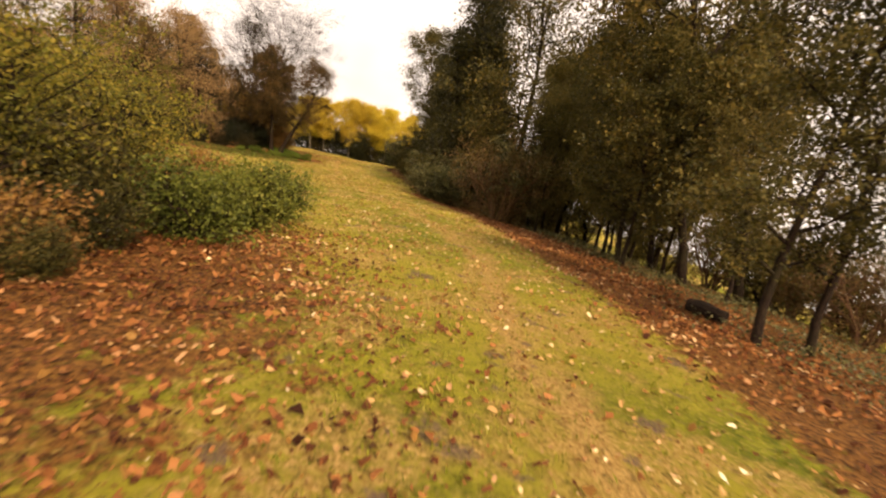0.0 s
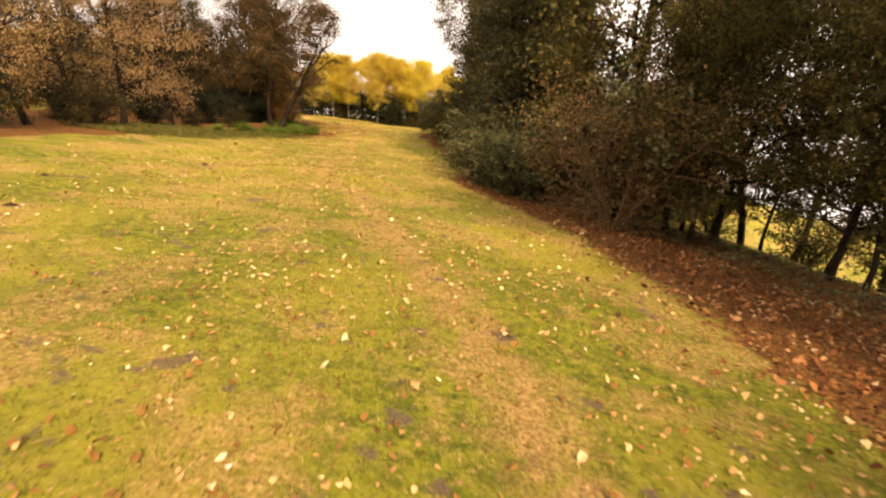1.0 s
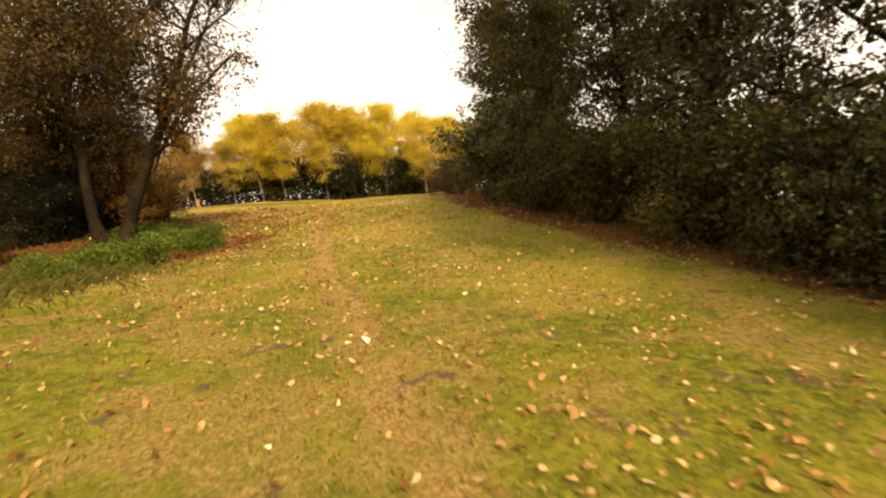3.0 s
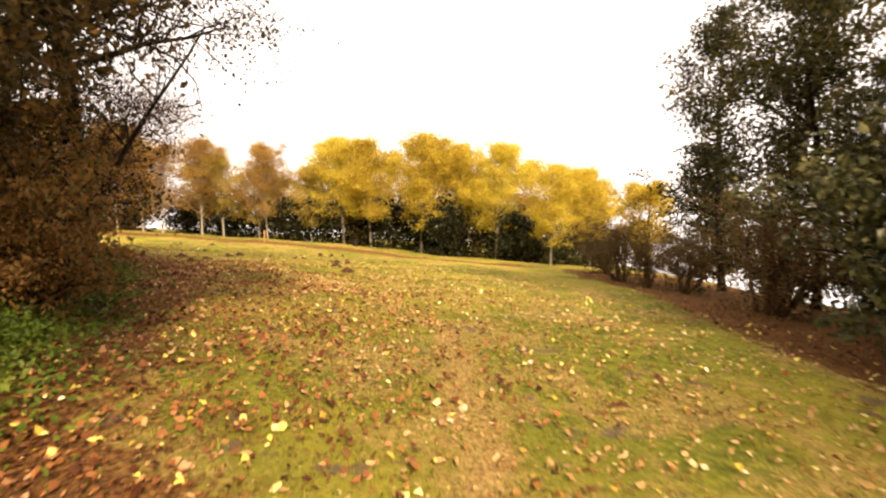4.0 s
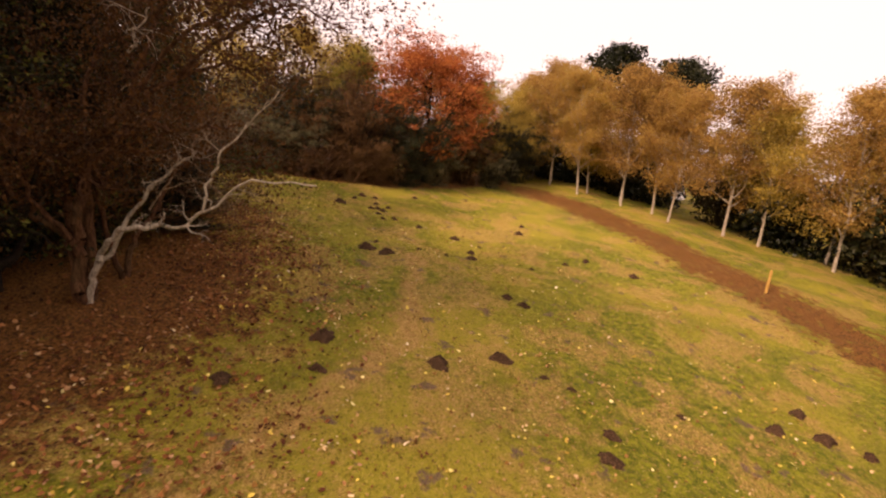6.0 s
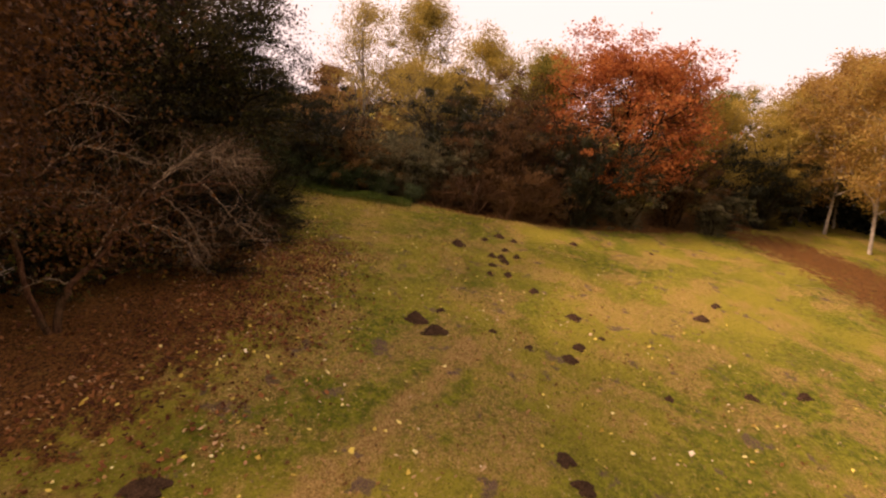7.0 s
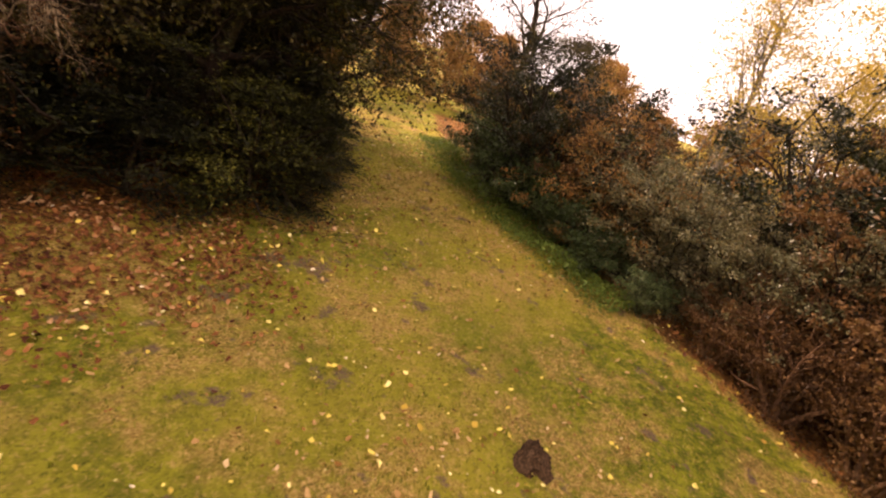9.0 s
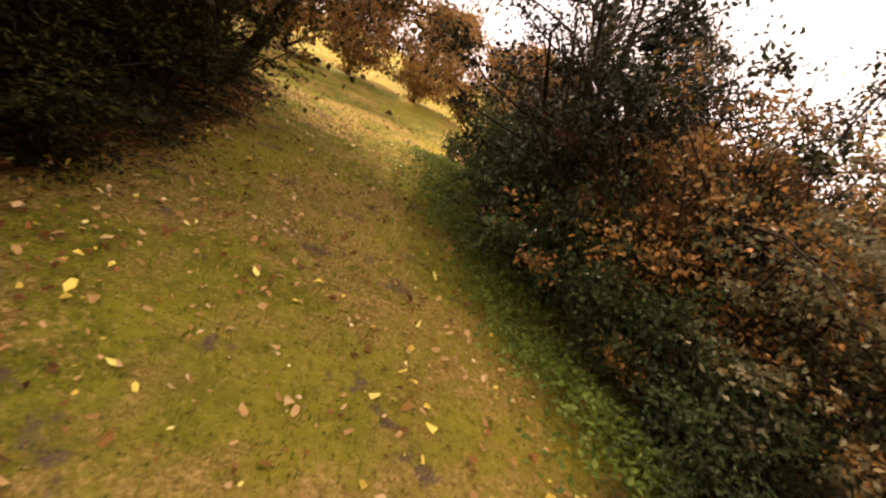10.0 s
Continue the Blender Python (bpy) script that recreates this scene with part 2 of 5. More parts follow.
def soil_material():
    m, nt, out = node_material("molehill_soil")
    fine = noised(nt, 40, 4, 0.7)
    col = mixed(nt, stepped(nt, fine, 0.3, 0.7), (0.025, 0.014, 0.007), (0.14, 0.078, 0.04))
    b = nt.nodes.new("ShaderNodeBsdfPrincipled")
    nt.links.new(col, b.inputs["Base Color"])
    b.inputs["Roughness"].default_value = 0.95
    b.inputs["Specular IOR Level"].default_value = 0.1
    bump = nt.nodes.new("ShaderNodeBump")
    bump.inputs["Strength"].default_value, bump.inputs["Distance"].default_value = 1.0, 0.04
    nt.links.new(fine, bump.inputs["Height"])
    nt.links.new(bump.outputs["Normal"], b.inputs["Normal"])
    nt.links.new(b.outputs["BSDF"], out.inputs["Surface"])
    return m


GROUND, SOIL = ground_material(), soil_material()
GRASS = foliage("grass_blade", [(0.06, 0.085, 0.007), (0.14, 0.155, 0.014), (0.25, 0.24, 0.03), (0.48, 0.33, 0.12)], gloss=0.6, through_light=0.25, clump=1.1)
ROUGH = foliage("rough_grass_blade", [(0.04, 0.042, 0.009), (0.085, 0.085, 0.018), (0.16, 0.145, 0.035), (0.28, 0.20, 0.08)], gloss=0.6, through_light=0.25, clump=1.1)

# ---- lie of the land ----
RIDE_Y = [0, 12, 23.3, 32.4, 46.3, 56, 70]
RIDE_X = [0, -1.4, -5.1, -8.2, -12.3, -14.8, -16]
WOOD = [(-14.3, 51.3), (-18.5, 53.5), (-22, 58.3), (-24.5, 61.3), (-28.2, 64.2), (-31, 65), (-34.3, 65), (-36.6, 64.4), (-38.2, 62.7), (-39, 60),
        (-39.3, 56), (-38, 51), (-34, 45), (-31, 38), (-29.5, 28), (-26, 20), (-21, 17), (-17.6, 22), (-18.3, 34), (-18.8, 46)]
BELT = [(6, -8), (4, 0), (3.4, 5), (3.3, 8.5), (2.8, 12.5), (2.3, 17), (1.7, 21), (0.5, 25.5), (-1.4, 29), (-3.2, 33), (-3.5, 40), (-4.1, 45), (-5.6, 49), (-7, 52), (-9, 57.7), (-8.8, 67), (-10.5, 80), (-9, 95)]
DRIFT = [(-14.4, 49.5), (-14.9, 51.8), (-16.2, 54), (-18.2, 58), (-20.5, 61.8), (-22.9, 65.4), (-25.3, 66.8), (-28, 68.4), (-31, 68.2), (-33.2, 67.2), (-35.5, 66.3), (-37.3, 65.1), (-38.4, 63.8)]
TRACKS = [
    ([(1.5, -6), (1.4, 2.7), (0.95, 6.5), (0.75, 10.8), (-1.2, 17), (-4.8, 25), (-7.4, 29), (-9.0, 34.7), (-9.5, 39), (-12, 47), (-13.6, 53.5), (-14.3, 57), (-18, 62), (-23, 66.5), (-27.6, 70.2), (-33, 71.4)], 0.45, 1.0),
    ([(-2.2, 29.5), (-4.4, 35), (-5.4, 39), (-9, 47), (-12.3, 53.5), (-13, 57.5), (-16, 63), (-21, 69), (-27, 73.6)], 0.35, 0.7),
    ([(-33, 71.4), (-38.5, 69.5), (-41.2, 66.8), (-41.5, 65.2), (-41.8, 62.3), (-41.6, 57)], 0.4, 0.6),
    ([(-35, 69), (-39.2, 66.2), (-40.6, 63.6), (-40.6, 58)], 0.35, 0.6)]
HEDGE = [(-46, 46), (-44.6, 51), (-43.2, 56), (-42.8, 60.5), (-43.4, 64), (-44.2, 67.5), (-44.6, 70.5), (-45.8, 73.5), (-48.8, 78), (-53, 83)]


def smooth(a, b, v):
    u = np.clip((np.asarray(v, float) - a) / (b - a), 0, 1)
    return u * u * (3 - 2 * u)


def terrain(x, y):
    """Height of the ground; works on numbers and arrays."""
    x, y = np.asarray(x, float), np.asarray(y, float)
    xp = np.interp(y, RIDE_Y, RIDE_X)
    w = 1 - smooth(40, 62, y)
    u = x - xp - 1.5
    z = -0.9 * (1 - smooth(44, 60, y)) - w * np.minimum(0.075 * (u + np.sqrt(u * u + 4)) / 2, 3.0)
    z = z + w * 0.5 * smooth(0, 12, xp - x - 3)
    z = z + 0.5 * smooth(74, 88, y) * smooth(18, 30, -x)
    s = x - xp - 15
    z = z - 0.1 * (s + np.sqrt(s * s + 16))
    return z - 0.1051 * (np.clip(y, -15, 4000) - 60) - 0.0524 * (np.clip(x, -75, 4000) + 20)   # the hillside falls to the north-east


def inside(poly, x, y):
    hit = np.zeros(np.shape(x), bool)
    for (ax, ay), (bx, by) in zip(poly, poly[1:] + poly[:1]):
        cross = (ay > y) != (by > y)
        with np.errstate(divide="ignore", invalid="ignore"):
            hit ^= cross & (x < (bx - ax) * (y - ay) / (by - ay if by != ay else 1e-9) + ax)
    return hit


def from_line(line, x, y, closed=False):
    """Distance to a polyline."""
    best = np.full(np.shape(x), 1e9)
    pts = line + line[:1] if closed else line
    for (ax, ay), (bx, by) in zip(pts, pts[1:]):
        dx, dy = bx - ax, by - ay
        u = np.clip(((x - ax) * dx + (y - ay) * dy) / (dx * dx + dy * dy), 0, 1)
        best = np.minimum(best, np.hypot(x - ax - u * dx, y - ay - u * dy))
    return best


def litter_at(x, y):
    """How far the ground is covered with fallen leaves, 0 to 1."""
    x, y = np.asarray(x, float), np.asarray(y, float)
    d = from_line(WOOD, x, y, True)
    d = np.where(inside(WOOD, x, y), -d, d)
    e = from_line(DRIFT, x, y)
    drift = np.where(inside(DRIFT + [(-30, 55), (-19, 48)], x, y), 0.34 + 0.5 * smooth(0.2, 2.6, e), 0.32 * (1 - smooth(0, 2.2, e)))
    wood = np.maximum(1 - smooth(-0.3, 0.5, d), drift * (d < 6.5))
    bx = np.interp(y, [p[1] for p in BELT], [p[0] for p in BELT])
    belt = smooth(-0.8, 0.6, x - bx) * (1 - smooth(8, 10, x - bx)) * (y < 85)
    strip_mid = np.interp(x, [-52, -46, -40, -30, -10], [81.8, 84.0, 84.7, 84.3, 83.4])
    strip = 0.75 * (1 - smooth(0.4, 3.4, np.abs(y - strip_mid) * np.interp(x, [-48, -40], [0.75, 1.0]))) * smooth(-54, -50, x) * (1 - smooth(-14, -10, x))
    hx = np.interp(y, [p[1] for p in HEDGE], [p[0] for p in HEDGE])
    hedge = smooth(-0.3, 0.6, hx - x) * (1 - smooth(4, 9, hx - x)) * smooth(45, 49, y) * (1 - smooth(82, 86, y))
    start = 1 - smooth(0.8, 4.6, np.hypot((x + 4.0) * 0.95, (y - 4.0) * 0.55))
    return np.clip(np.maximum.reduce([wood, belt * 0.95, strip, hedge * 0.8, start]), 0, 1)


def wear_at(x, y):
    """Thin, straw-coloured wheel tracks along the ride and over the meadow."""
    w = sum(h * np.exp(-(from_line(line, x, y) / wide) ** 2) for line, wide, h in TRACKS)
    return np.minimum(w, 1.0)


def mesh_of(name, verts, tris, material, smooth_faces=False):
    """A mesh from numpy arrays of corners and triangles."""
    me = bpy.data.meshes.new(name)
    verts, tris = np.ascontiguousarray(verts, np.float32), np.ascontiguousarray(tris, np.int32)
    me.vertices.add(len(verts))
    me.vertices.foreach_set("co", verts.ravel())
    me.loops.add(tris.size)
    me.loops.foreach_set("vertex_index", tris.ravel())
    me.polygons.add(len(tris))
    me.polygons.foreach_set("loop_start", np.arange(len(tris), dtype=np.int32) * tris.shape[1])
    me.polygons.foreach_set("use_smooth", np.full(len(tris), smooth_faces))
    me.materials.append(material)
    me.update(calc_edges=True)
    return me


def build_ground():
    def axis(lo, hi, step):
        inner = np.arange(lo, hi + step / 2, step)
        out = np.cumsum(step * 1.35 ** np.arange(1, 26))
        return np.concatenate([lo - out[::-1], inner, hi + out])
    xs, ys = axis(-62, 26, 0.45), axis(-8, 104, 0.45)
    X, Y = np.meshgrid(xs, ys, indexing="ij")
    Z = terrain(X, Y)
    bumps = sum(a * np.sin(X * kx + Y * ky + p) for a, kx, ky, p in ((0.03, 0.9, 0.5, 1), (0.025, -0.6, 1.3, 2), (0.02, 1.9, -1.4, 3)))
    Z = Z + bumps * (np.hypot(X + 20, Y - 50) < 90)
    n, k = len(xs), len(ys)
    idx = np.arange(n * k).reshape(n, k)
    quads = np.stack([idx[:-1, :-1], idx[1:, :-1], idx[1:, 1:], idx[:-1, 1:]], -1).reshape(-1, 4)
    me = mesh_of("ground", np.stack([X, Y, Z], -1).reshape(-1, 3), quads, GROUND, True)
    for key, values in (("litter", litter_at(X, Y)), ("wear", wear_at(X, Y))):
        me.attributes.new(key, "FLOAT", "POINT").data.foreach_set("value", values.ravel().astype(np.float32))
    return tagged(new("ground", me), "mown park lawn of yellow-green autumn grass with drifts of brown leaves", "ground", kind="structure")


ground = build_ground()


# ---- plants: common parts ----
def unit(v):
    return v / np.maximum(np.linalg.norm(v, axis=-1, keepdims=True), 1e-9)


def tubes(segments, sides=6):
    """Tapered tubes: rows of (x0,y0,z0,r0, x1,y1,z1,r1)."""
    s = np.asarray(segments, float)
    a, b, ra, rb = s[:, 0:3], s[:, 4:7], s[:, 3], s[:, 7]
    d = unit(b - a)
    ref = np.where(np.abs(d[:, 2:3]) > 0.9, np.array([[1.0, 0, 0]]), np.array([[0, 0, 1.0]]))
    u = unit(np.cross(d, ref))
    v = np.cross(d, u)
    ang = np.arange(sides) * 2 * np.pi / sides
    ring = np.cos(ang)[None, :, None] * u[:, None] + np.sin(ang)[None, :, None] * v[:, None]
    lo, hi = a[:, None] + ring * ra[:, None, None], b[:, None] + ring * rb[:, None, None]
    verts = np.concatenate([lo, hi], 1).reshape(-1, 3)
    base = np.arange(len(s))[:, None] * 2 * sides
    i = np.arange(sides)
    j = (i + 1) % sides
    quads = np.stack([base + i, base + j, base + j + sides, base + i + sides], -1).reshape(-1, 4)
    return verts, quads


def leaves(points, size, rng, flat=0.3, aspect=0.6, hang=0.0):
    """Small folded leaves, two triangles each, at the points."""
    n = len(points)
    nrm = unit(rng.normal(size=(n, 3)) + np.array([0, 0, flat * 2.0]))
    t = rng.normal(size=(n, 3)) + np.array([0, 0, -hang])
    t = unit(t - (t * nrm).sum(-1, keepdims=True) * nrm)
    b = np.cross(nrm, t)
    L = (size * rng.uniform(0.6, 1.3, n))[:, None]
    p = np.asarray(points)
    fold = nrm * L * 0.12
    verts = np.stack([p - t * L * 0.5, p + b * L * aspect * 0.5 + fold, p + t * L * 0.5, p - b * L * aspect * 0.5 + fold], 1).reshape(-1, 3)
    base = np.arange(n)[:, None] * 4
    tris = np.concatenate([base + np.array([[0, 1, 2]]), base + np.array([[0, 2, 3]])], 1).reshape(-1, 3)
    return verts, tris


def limb(segs, tips, rng, start, way, length, radius, level, bend=0.25, lift=0.1, fork=3, depth=3):
    """Grows one limb with its side shoots into segs; ends of twigs go to tips."""
    steps = 4 if level < 2 else 3
    p, d, r = np.array(start, float), unit(np.array(way, float)), radius
    for i in range(steps):
        d = unit(d + rng.normal(size=3) * bend + np.array([0, 0, lift]))
        q = p + d * length / steps
        r1 = radius * (1 - (i + 1) / steps * 0.75)
        segs[min(level, 2)].append((*p, r, *q, r1))
        if level >= 1:
            tips.append(q)
        if level < depth and i > 0:
            for _ in range(fork if level < 2 else 2):
                side = unit(np.cross(d, rng.normal(size=3)))
                limb(segs, tips, rng, p + (q - p) * rng.random(), d * 0.7 + side * rng.uniform(0.6, 1.1), length * rng.uniform(0.4, 0.6), r * 0.55, level + 1, bend, lift * 0.6, fork, depth)
        p, r = q, r1
    tips.append(p)


def grow(rng, height, spread, clear, radius, limbs, lift=0.12, lean=(0, 0), shape=None, fork=2, bend=0.25, angle=0.45, sway=0.07, depth=3, trim=1.15):
    """Trunk and limbs of a tree: the segments by level, and the tips."""
    segs, tips = [[], [], []], []
    p, d = np.array([0, 0, -0.25]), np.array([lean[0], lean[1], 1.0])
    n = 9
    line = [p]
    for i in range(n):
        d = unit(d + rng.normal(size=3) * sway + np.array([0, 0, 0.05]))
        p = p + d * (height * 0.93 + 0.25) / n
        line.append(p)
    rad = [radius * (1.25 if i == 0 else 1) * (1 - 0.9 * (i / n) ** 1.1) + 0.012 for i in range(n + 1)]
    for i in range(n):
        segs[0].append((*line[i], rad[i], *line[i + 1], rad[i + 1]))
    line = np.array(line)
    shape = shape or (lambda u: math.sin(math.pi * min(1, 0.15 + 0.85 * u)) ** 0.7)
    for k in range(limbs):
        u = (k + rng.random()) / limbs
        z = clear + (1 - clear) * u
        at = z * n
        i = min(int(at), n - 1)
        start = line[i] + (line[i + 1] - line[i]) * (at - i)
        a = k * 2.4 + rng.normal() * 0.4
        up = angle + 0.6 * u
        way = (math.cos(a), math.sin(a), up)
        limb(segs, tips, rng, start, way, spread * shape(u) * rng.uniform(0.75, 1.1), rad[i] * 0.5, 1, bend, lift, fork, depth)
    tips, far = np.array(tips), spread * trim
    segs[1:] = [[q for q in some if math.hypot(q[4], q[5]) < far] for some in segs[1:]]
    segs[1:] = [[(q[0], q[1], max(q[2], 0.06), q[3], q[4], q[5], max(q[6], 0.06), q[7]) for q in some] for some in segs[1:]]
    return segs, tips[np.hypot(tips[:, 0], tips[:, 1]) < far]


def part(name, me, parent, label="", kind=""):
    ob = new(name, me)
    ob.parent = parent
    return tagged(ob, label, kind=kind)


def clumped(tips, n, puff, rng, thick=0.6):
    """Points in clumps of uneven size round the twigs."""
    share = rng.gamma(0.7, size=len(tips))
    pick = rng.choice(len(tips), n, p=share / share.sum())
    wide = rng.uniform(0.5, 1.3, len(tips))[pick][:, None]
    return tips[pick] + np.clip(rng.normal(size=(n, 3)), -1.7, 1.7) * puff * wide * np.array([1, 1, thick])


def tree(name, label, category, seed, height, spread, clear, radius, limbs, leaf_mat, bark_mat, n_leaves, leaf, puff=0.35,
         lift=0.12, lean=(0, 0), shape=None, fork=2, flat=0.3, hang=0.3, aspect=0.65, bend=0.25, angle=0.45, group="", keep=1.0, sway=0.07, depth=3, trim=1.15, thick=0.6):
    """One tree at the origin: an empty with trunk, limbs and crown."""
    rng = np.random.default_rng(seed)
    segs, tips = grow(rng, height, spread, clear, radius, limbs, lift, lean, shape, fork, bend, angle, sway, depth, trim)
    root = tagged(new(name), label, category, group)
    root.empty_display_size = 0.3
    v, f = tubes(segs[0], 9)
    v1, f1 = tubes(segs[1], 6)
    v2, f2 = tubes(segs[2], 3)
    part("trunk", mesh_of("trunk", np.concatenate([v, v1, v2]), np.concatenate([f, f1 + len(v), f2 + len(v) + len(v1)]), bark_mat, True), root)
    if n_leaves:
        if keep < 1:
            tips = tips[rng.random(len(tips)) < keep]
        pts = clumped(tips, n_leaves, puff, rng, thick)
        pts[:, 2] = np.maximum(pts[:, 2], 0.05)
        v, f = leaves(pts, leaf, rng, flat, aspect, hang)
        part("crown", mesh_of("crown", v, f, leaf_mat), root)
    return root


def bush(name, label, category, seed, height, width, leaf_mat, bark_mat, n_leaves, leaf, stems=9, puff=0.22, flat=0.3, aspect=0.6, hang=0.1, upright=1.0, group="", skirt=0.5, depth=3):
    """A bush of many stems from the ground, leafy down to its foot."""
    rng = np.random.default_rng(seed)
    segs, tips = [[], [], []], []
    for k in range(stems):
        a = k * 2.4 + rng.normal() * 0.3
        o = rng.uniform(0.05, 0.35) * width
        out = rng.uniform(0.15, 1.0) * width / height
        limb(segs, tips, rng, (math.cos(a) * o * 0.4, math.sin(a) * o * 0.4, -0.1), (math.cos(a) * out, math.sin(a) * out, upright), height * rng.uniform(0.75, 1.0), 0.03 + 0.012 * height, 1, 0.2, 0.05, 3, depth)
    tips = np.array(tips)
    root = tagged(new(name), label, category, group)
    root.empty_display_size = 0.3
    v1, f1 = tubes(segs[1], 5)
    v2, f2 = tubes(segs[2], 3)
    part("branchwork", mesh_of("branchwork", np.concatenate([v1, v2]), np.concatenate([f1, f2 + len(v1)]), bark_mat, True), root)
    low = int(n_leaves * skirt * 0.4)
    pts = clumped(tips, n_leaves - low, puff, rng)
    a, r = rng.random(low) * 6.283, np.sqrt(rng.random(low)) * width * 0.62
    r = r + rng.normal(size=low) * 0.08
    skirt_pts = np.stack([np.cos(a) * r, np.sin(a) * r, rng.random(low) ** 1.3 * height * 0.45], -1)
    pts = np.concatenate([pts, skirt_pts])
    pts[:, 2] = np.maximum(pts[:, 2], 0.04)
    v, f = leaves(pts, leaf, rng, flat, aspect, hang)
    part("foliage", mesh_of("foliage", v, f, leaf_mat), root)
    return root


def spot(x, y, turn=0.0, size=1.0, sink=0.0, tall=1.0):
    """A pose on the ground."""
    return pose(x, y, float(terrain(x, y)) - sink, 0, 0, turn) @ Matrix.Diagonal((size, size, size * tall, 1))


def plant(protos, places, rng, lo=0.85, hi=1.15):
    """Sets the first of each sort at its place and copies of it at the others. Places: x, y or x, y, size."""
    used = set()
    for i, (x, y, *s) in enumerate(places):
        ob = protos[i % len(protos)]
        m = spot(x, y, rng.uniform(0, 360), (s[0] if s else rng.uniform(lo, hi)), tall=rng.uniform(0.93, 1.08))
        if ob.name in used:
            copy_thing(ob, m)
        else:
            ob.matrix_basis = m
            used.add(ob.name)



rng = np.random.default_rng(11)
SHAPE_ROUND = lambda u: math.sin(math.pi * min(1, 0.25 + 0.75 * u)) ** 0.6
SHAPE_EGG = lambda u: math.sin(math.pi * min(1, 0.22 + 0.76 * u)) ** 0.7
SHAPE_CONE = lambda u: 1.05 - 0.9 * u

# ---- the row of young trees across the meadow ----
yellow = [tree("row_tree", "young lime tree with golden yellow crown on a slender trunk", "tree", s, 8.7, 3.2, 0.25, 0.1, 26, LEAF_YELLOW, BARK_GREY, 36000, 0.12, 0.4, shape=SHAPE_EGG, lift=0.16, angle=0.6, group="row of young trees", sway=0.03, depth=2) for s in (1, 2)]
orange = [tree("row_tree", "young tree with thinning orange-brown crown on a pale trunk", "tree", s, 8.2, 3.0, 0.22, 0.075, 26, LEAF_ORANGE, BARK_PALE, 24000, 0.11, 0.36, shape=SHAPE_EGG, lift=0.16, angle=0.6, group="row of young trees", sway=0.03, depth=2) for s in (3, 4)]
orange.append(tree("row_tree", "young tree with dull gold and olive crown on a pale trunk", "tree", 13, 8.0, 3.1, 0.21, 0.075, 26, LEAF_GOLDEN, BARK_PALE, 28000, 0.115, 0.42, shape=SHAPE_EGG, lift=0.16, angle=0.6, group="row of young trees", sway=0.03, depth=2))
plant(yellow, [(-29, 92.6), (-26.6, 92.9), (-18.4, 95.3), (-15.3, 93.3), (-10.8, 90, 0.86), (-7.5, 92, 0.8), (-22, 93.2)], rng, 1.0, 1.1)
plant(orange, [(-36.8, 93.4, 0.98), (-42.3, 91.6, 1.04), (-41, 92.9, 0.98), (-48.2, 88.4), (-47.2, 90.2), (-33, 94.6, 0.98), (-51.4, 86.8), (-54.5, 86), (-38.6, 95, 0.98), (-45, 89.8, 0.9), (-50, 89.5, 0.95), (-56.4, 85.0, 0.9), (-57.6, 87.6, 0.95), (-60.2, 86.6, 0.95), (-53.2, 88.6, 0.9)], rng, 0.95, 1.1)

# ---- woods behind the row ----
back_gold = [tree("background_tree", "tall woodland tree with dull gold autumn leaves", "tree", s, 11, 4.4, 0.14, 0.18, 16, LEAF_YELLOW if s % 2 else LEAF_ORANGE, BARK_DARK, 16000, 0.22, 0.5, group="woods beyond the meadow", depth=2) for s in (5, 6)]
plant(back_gold, [(-30, 103), (-24, 104), (-18, 103), (-12, 101), (-36, 103), (-42, 102), (-48, 100), (-54, 97), (-60, 93), (-6, 99), (-1, 101), (-57, 102)], rng, 0.75, 0.95)
plant(back_gold, [(-29, 108), (-25, 106.5), (-21, 108.5), (-17, 107), (-13, 106), (-9, 108), (-33.5, 107), (-4, 105), (0, 107)], rng, 0.86, 0.98)
# The dark band under the crowns is shade carried by near-black leaf colours.
thicket = [bush("thicket_bush", "thicket bush beneath the trees, its shade put into dark leaf colours", "bush", s, 3.4, 3.0, LEAF_DARK if s % 2 else LEAF_SHADE, BARK_DARK, 3600, 0.26, 7, 0.42, group="thicket", depth=2) for s in (7, 8, 17)]
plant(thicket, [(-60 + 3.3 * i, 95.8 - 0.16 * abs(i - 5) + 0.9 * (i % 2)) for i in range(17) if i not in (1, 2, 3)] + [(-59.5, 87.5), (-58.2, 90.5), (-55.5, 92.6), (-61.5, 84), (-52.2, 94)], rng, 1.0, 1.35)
grey_bush = bush("meadow_bush", "rounded grey-green bush at the edge of the meadow", "bush", 9, 2.4, 2.6, LEAF_PALE, BARK_DARK, 4000, 0.2, 10, 0.35)
plant([grey_bush], [(-20.2, 96), (-14, 95), (-9.5, 92.4)], rng)
conifer = [tree("conifer", "dark blue-green pine rising over the autumn trees", "conifer", 10, 15.5, 3.8, 0.5, 0.2, 26, LEAF_DARK, BARK_DARK, 9000, 0.34, 0.5, shape=SHAPE_ROUND, lift=0.06, angle=0.15, sway=0.03, depth=2)]
plant(conifer, [(-64, 96, 0.9), (-57, 98.5, 0.9), (-61, 101, 0.8), (-65.5, 91.4, 0.72), (-67.5, 94, 0.74), (-66.5, 89, 0.6)], rng)
birch = [tree("bare_birch", "nearly leafless birch with thin upright branches", "tree", 12, 12.5, 2.4, 0.35, 0.1, 16, LEAF_ORANGE, BARK_GREY, 500, 0.16, 0.3, lift=0.3, angle=0.9, fork=3)]
plant(birch, [(-46, 97, 0.82), (-38, 96.5, 0.9), (-27, 97, 0.8)], rng)

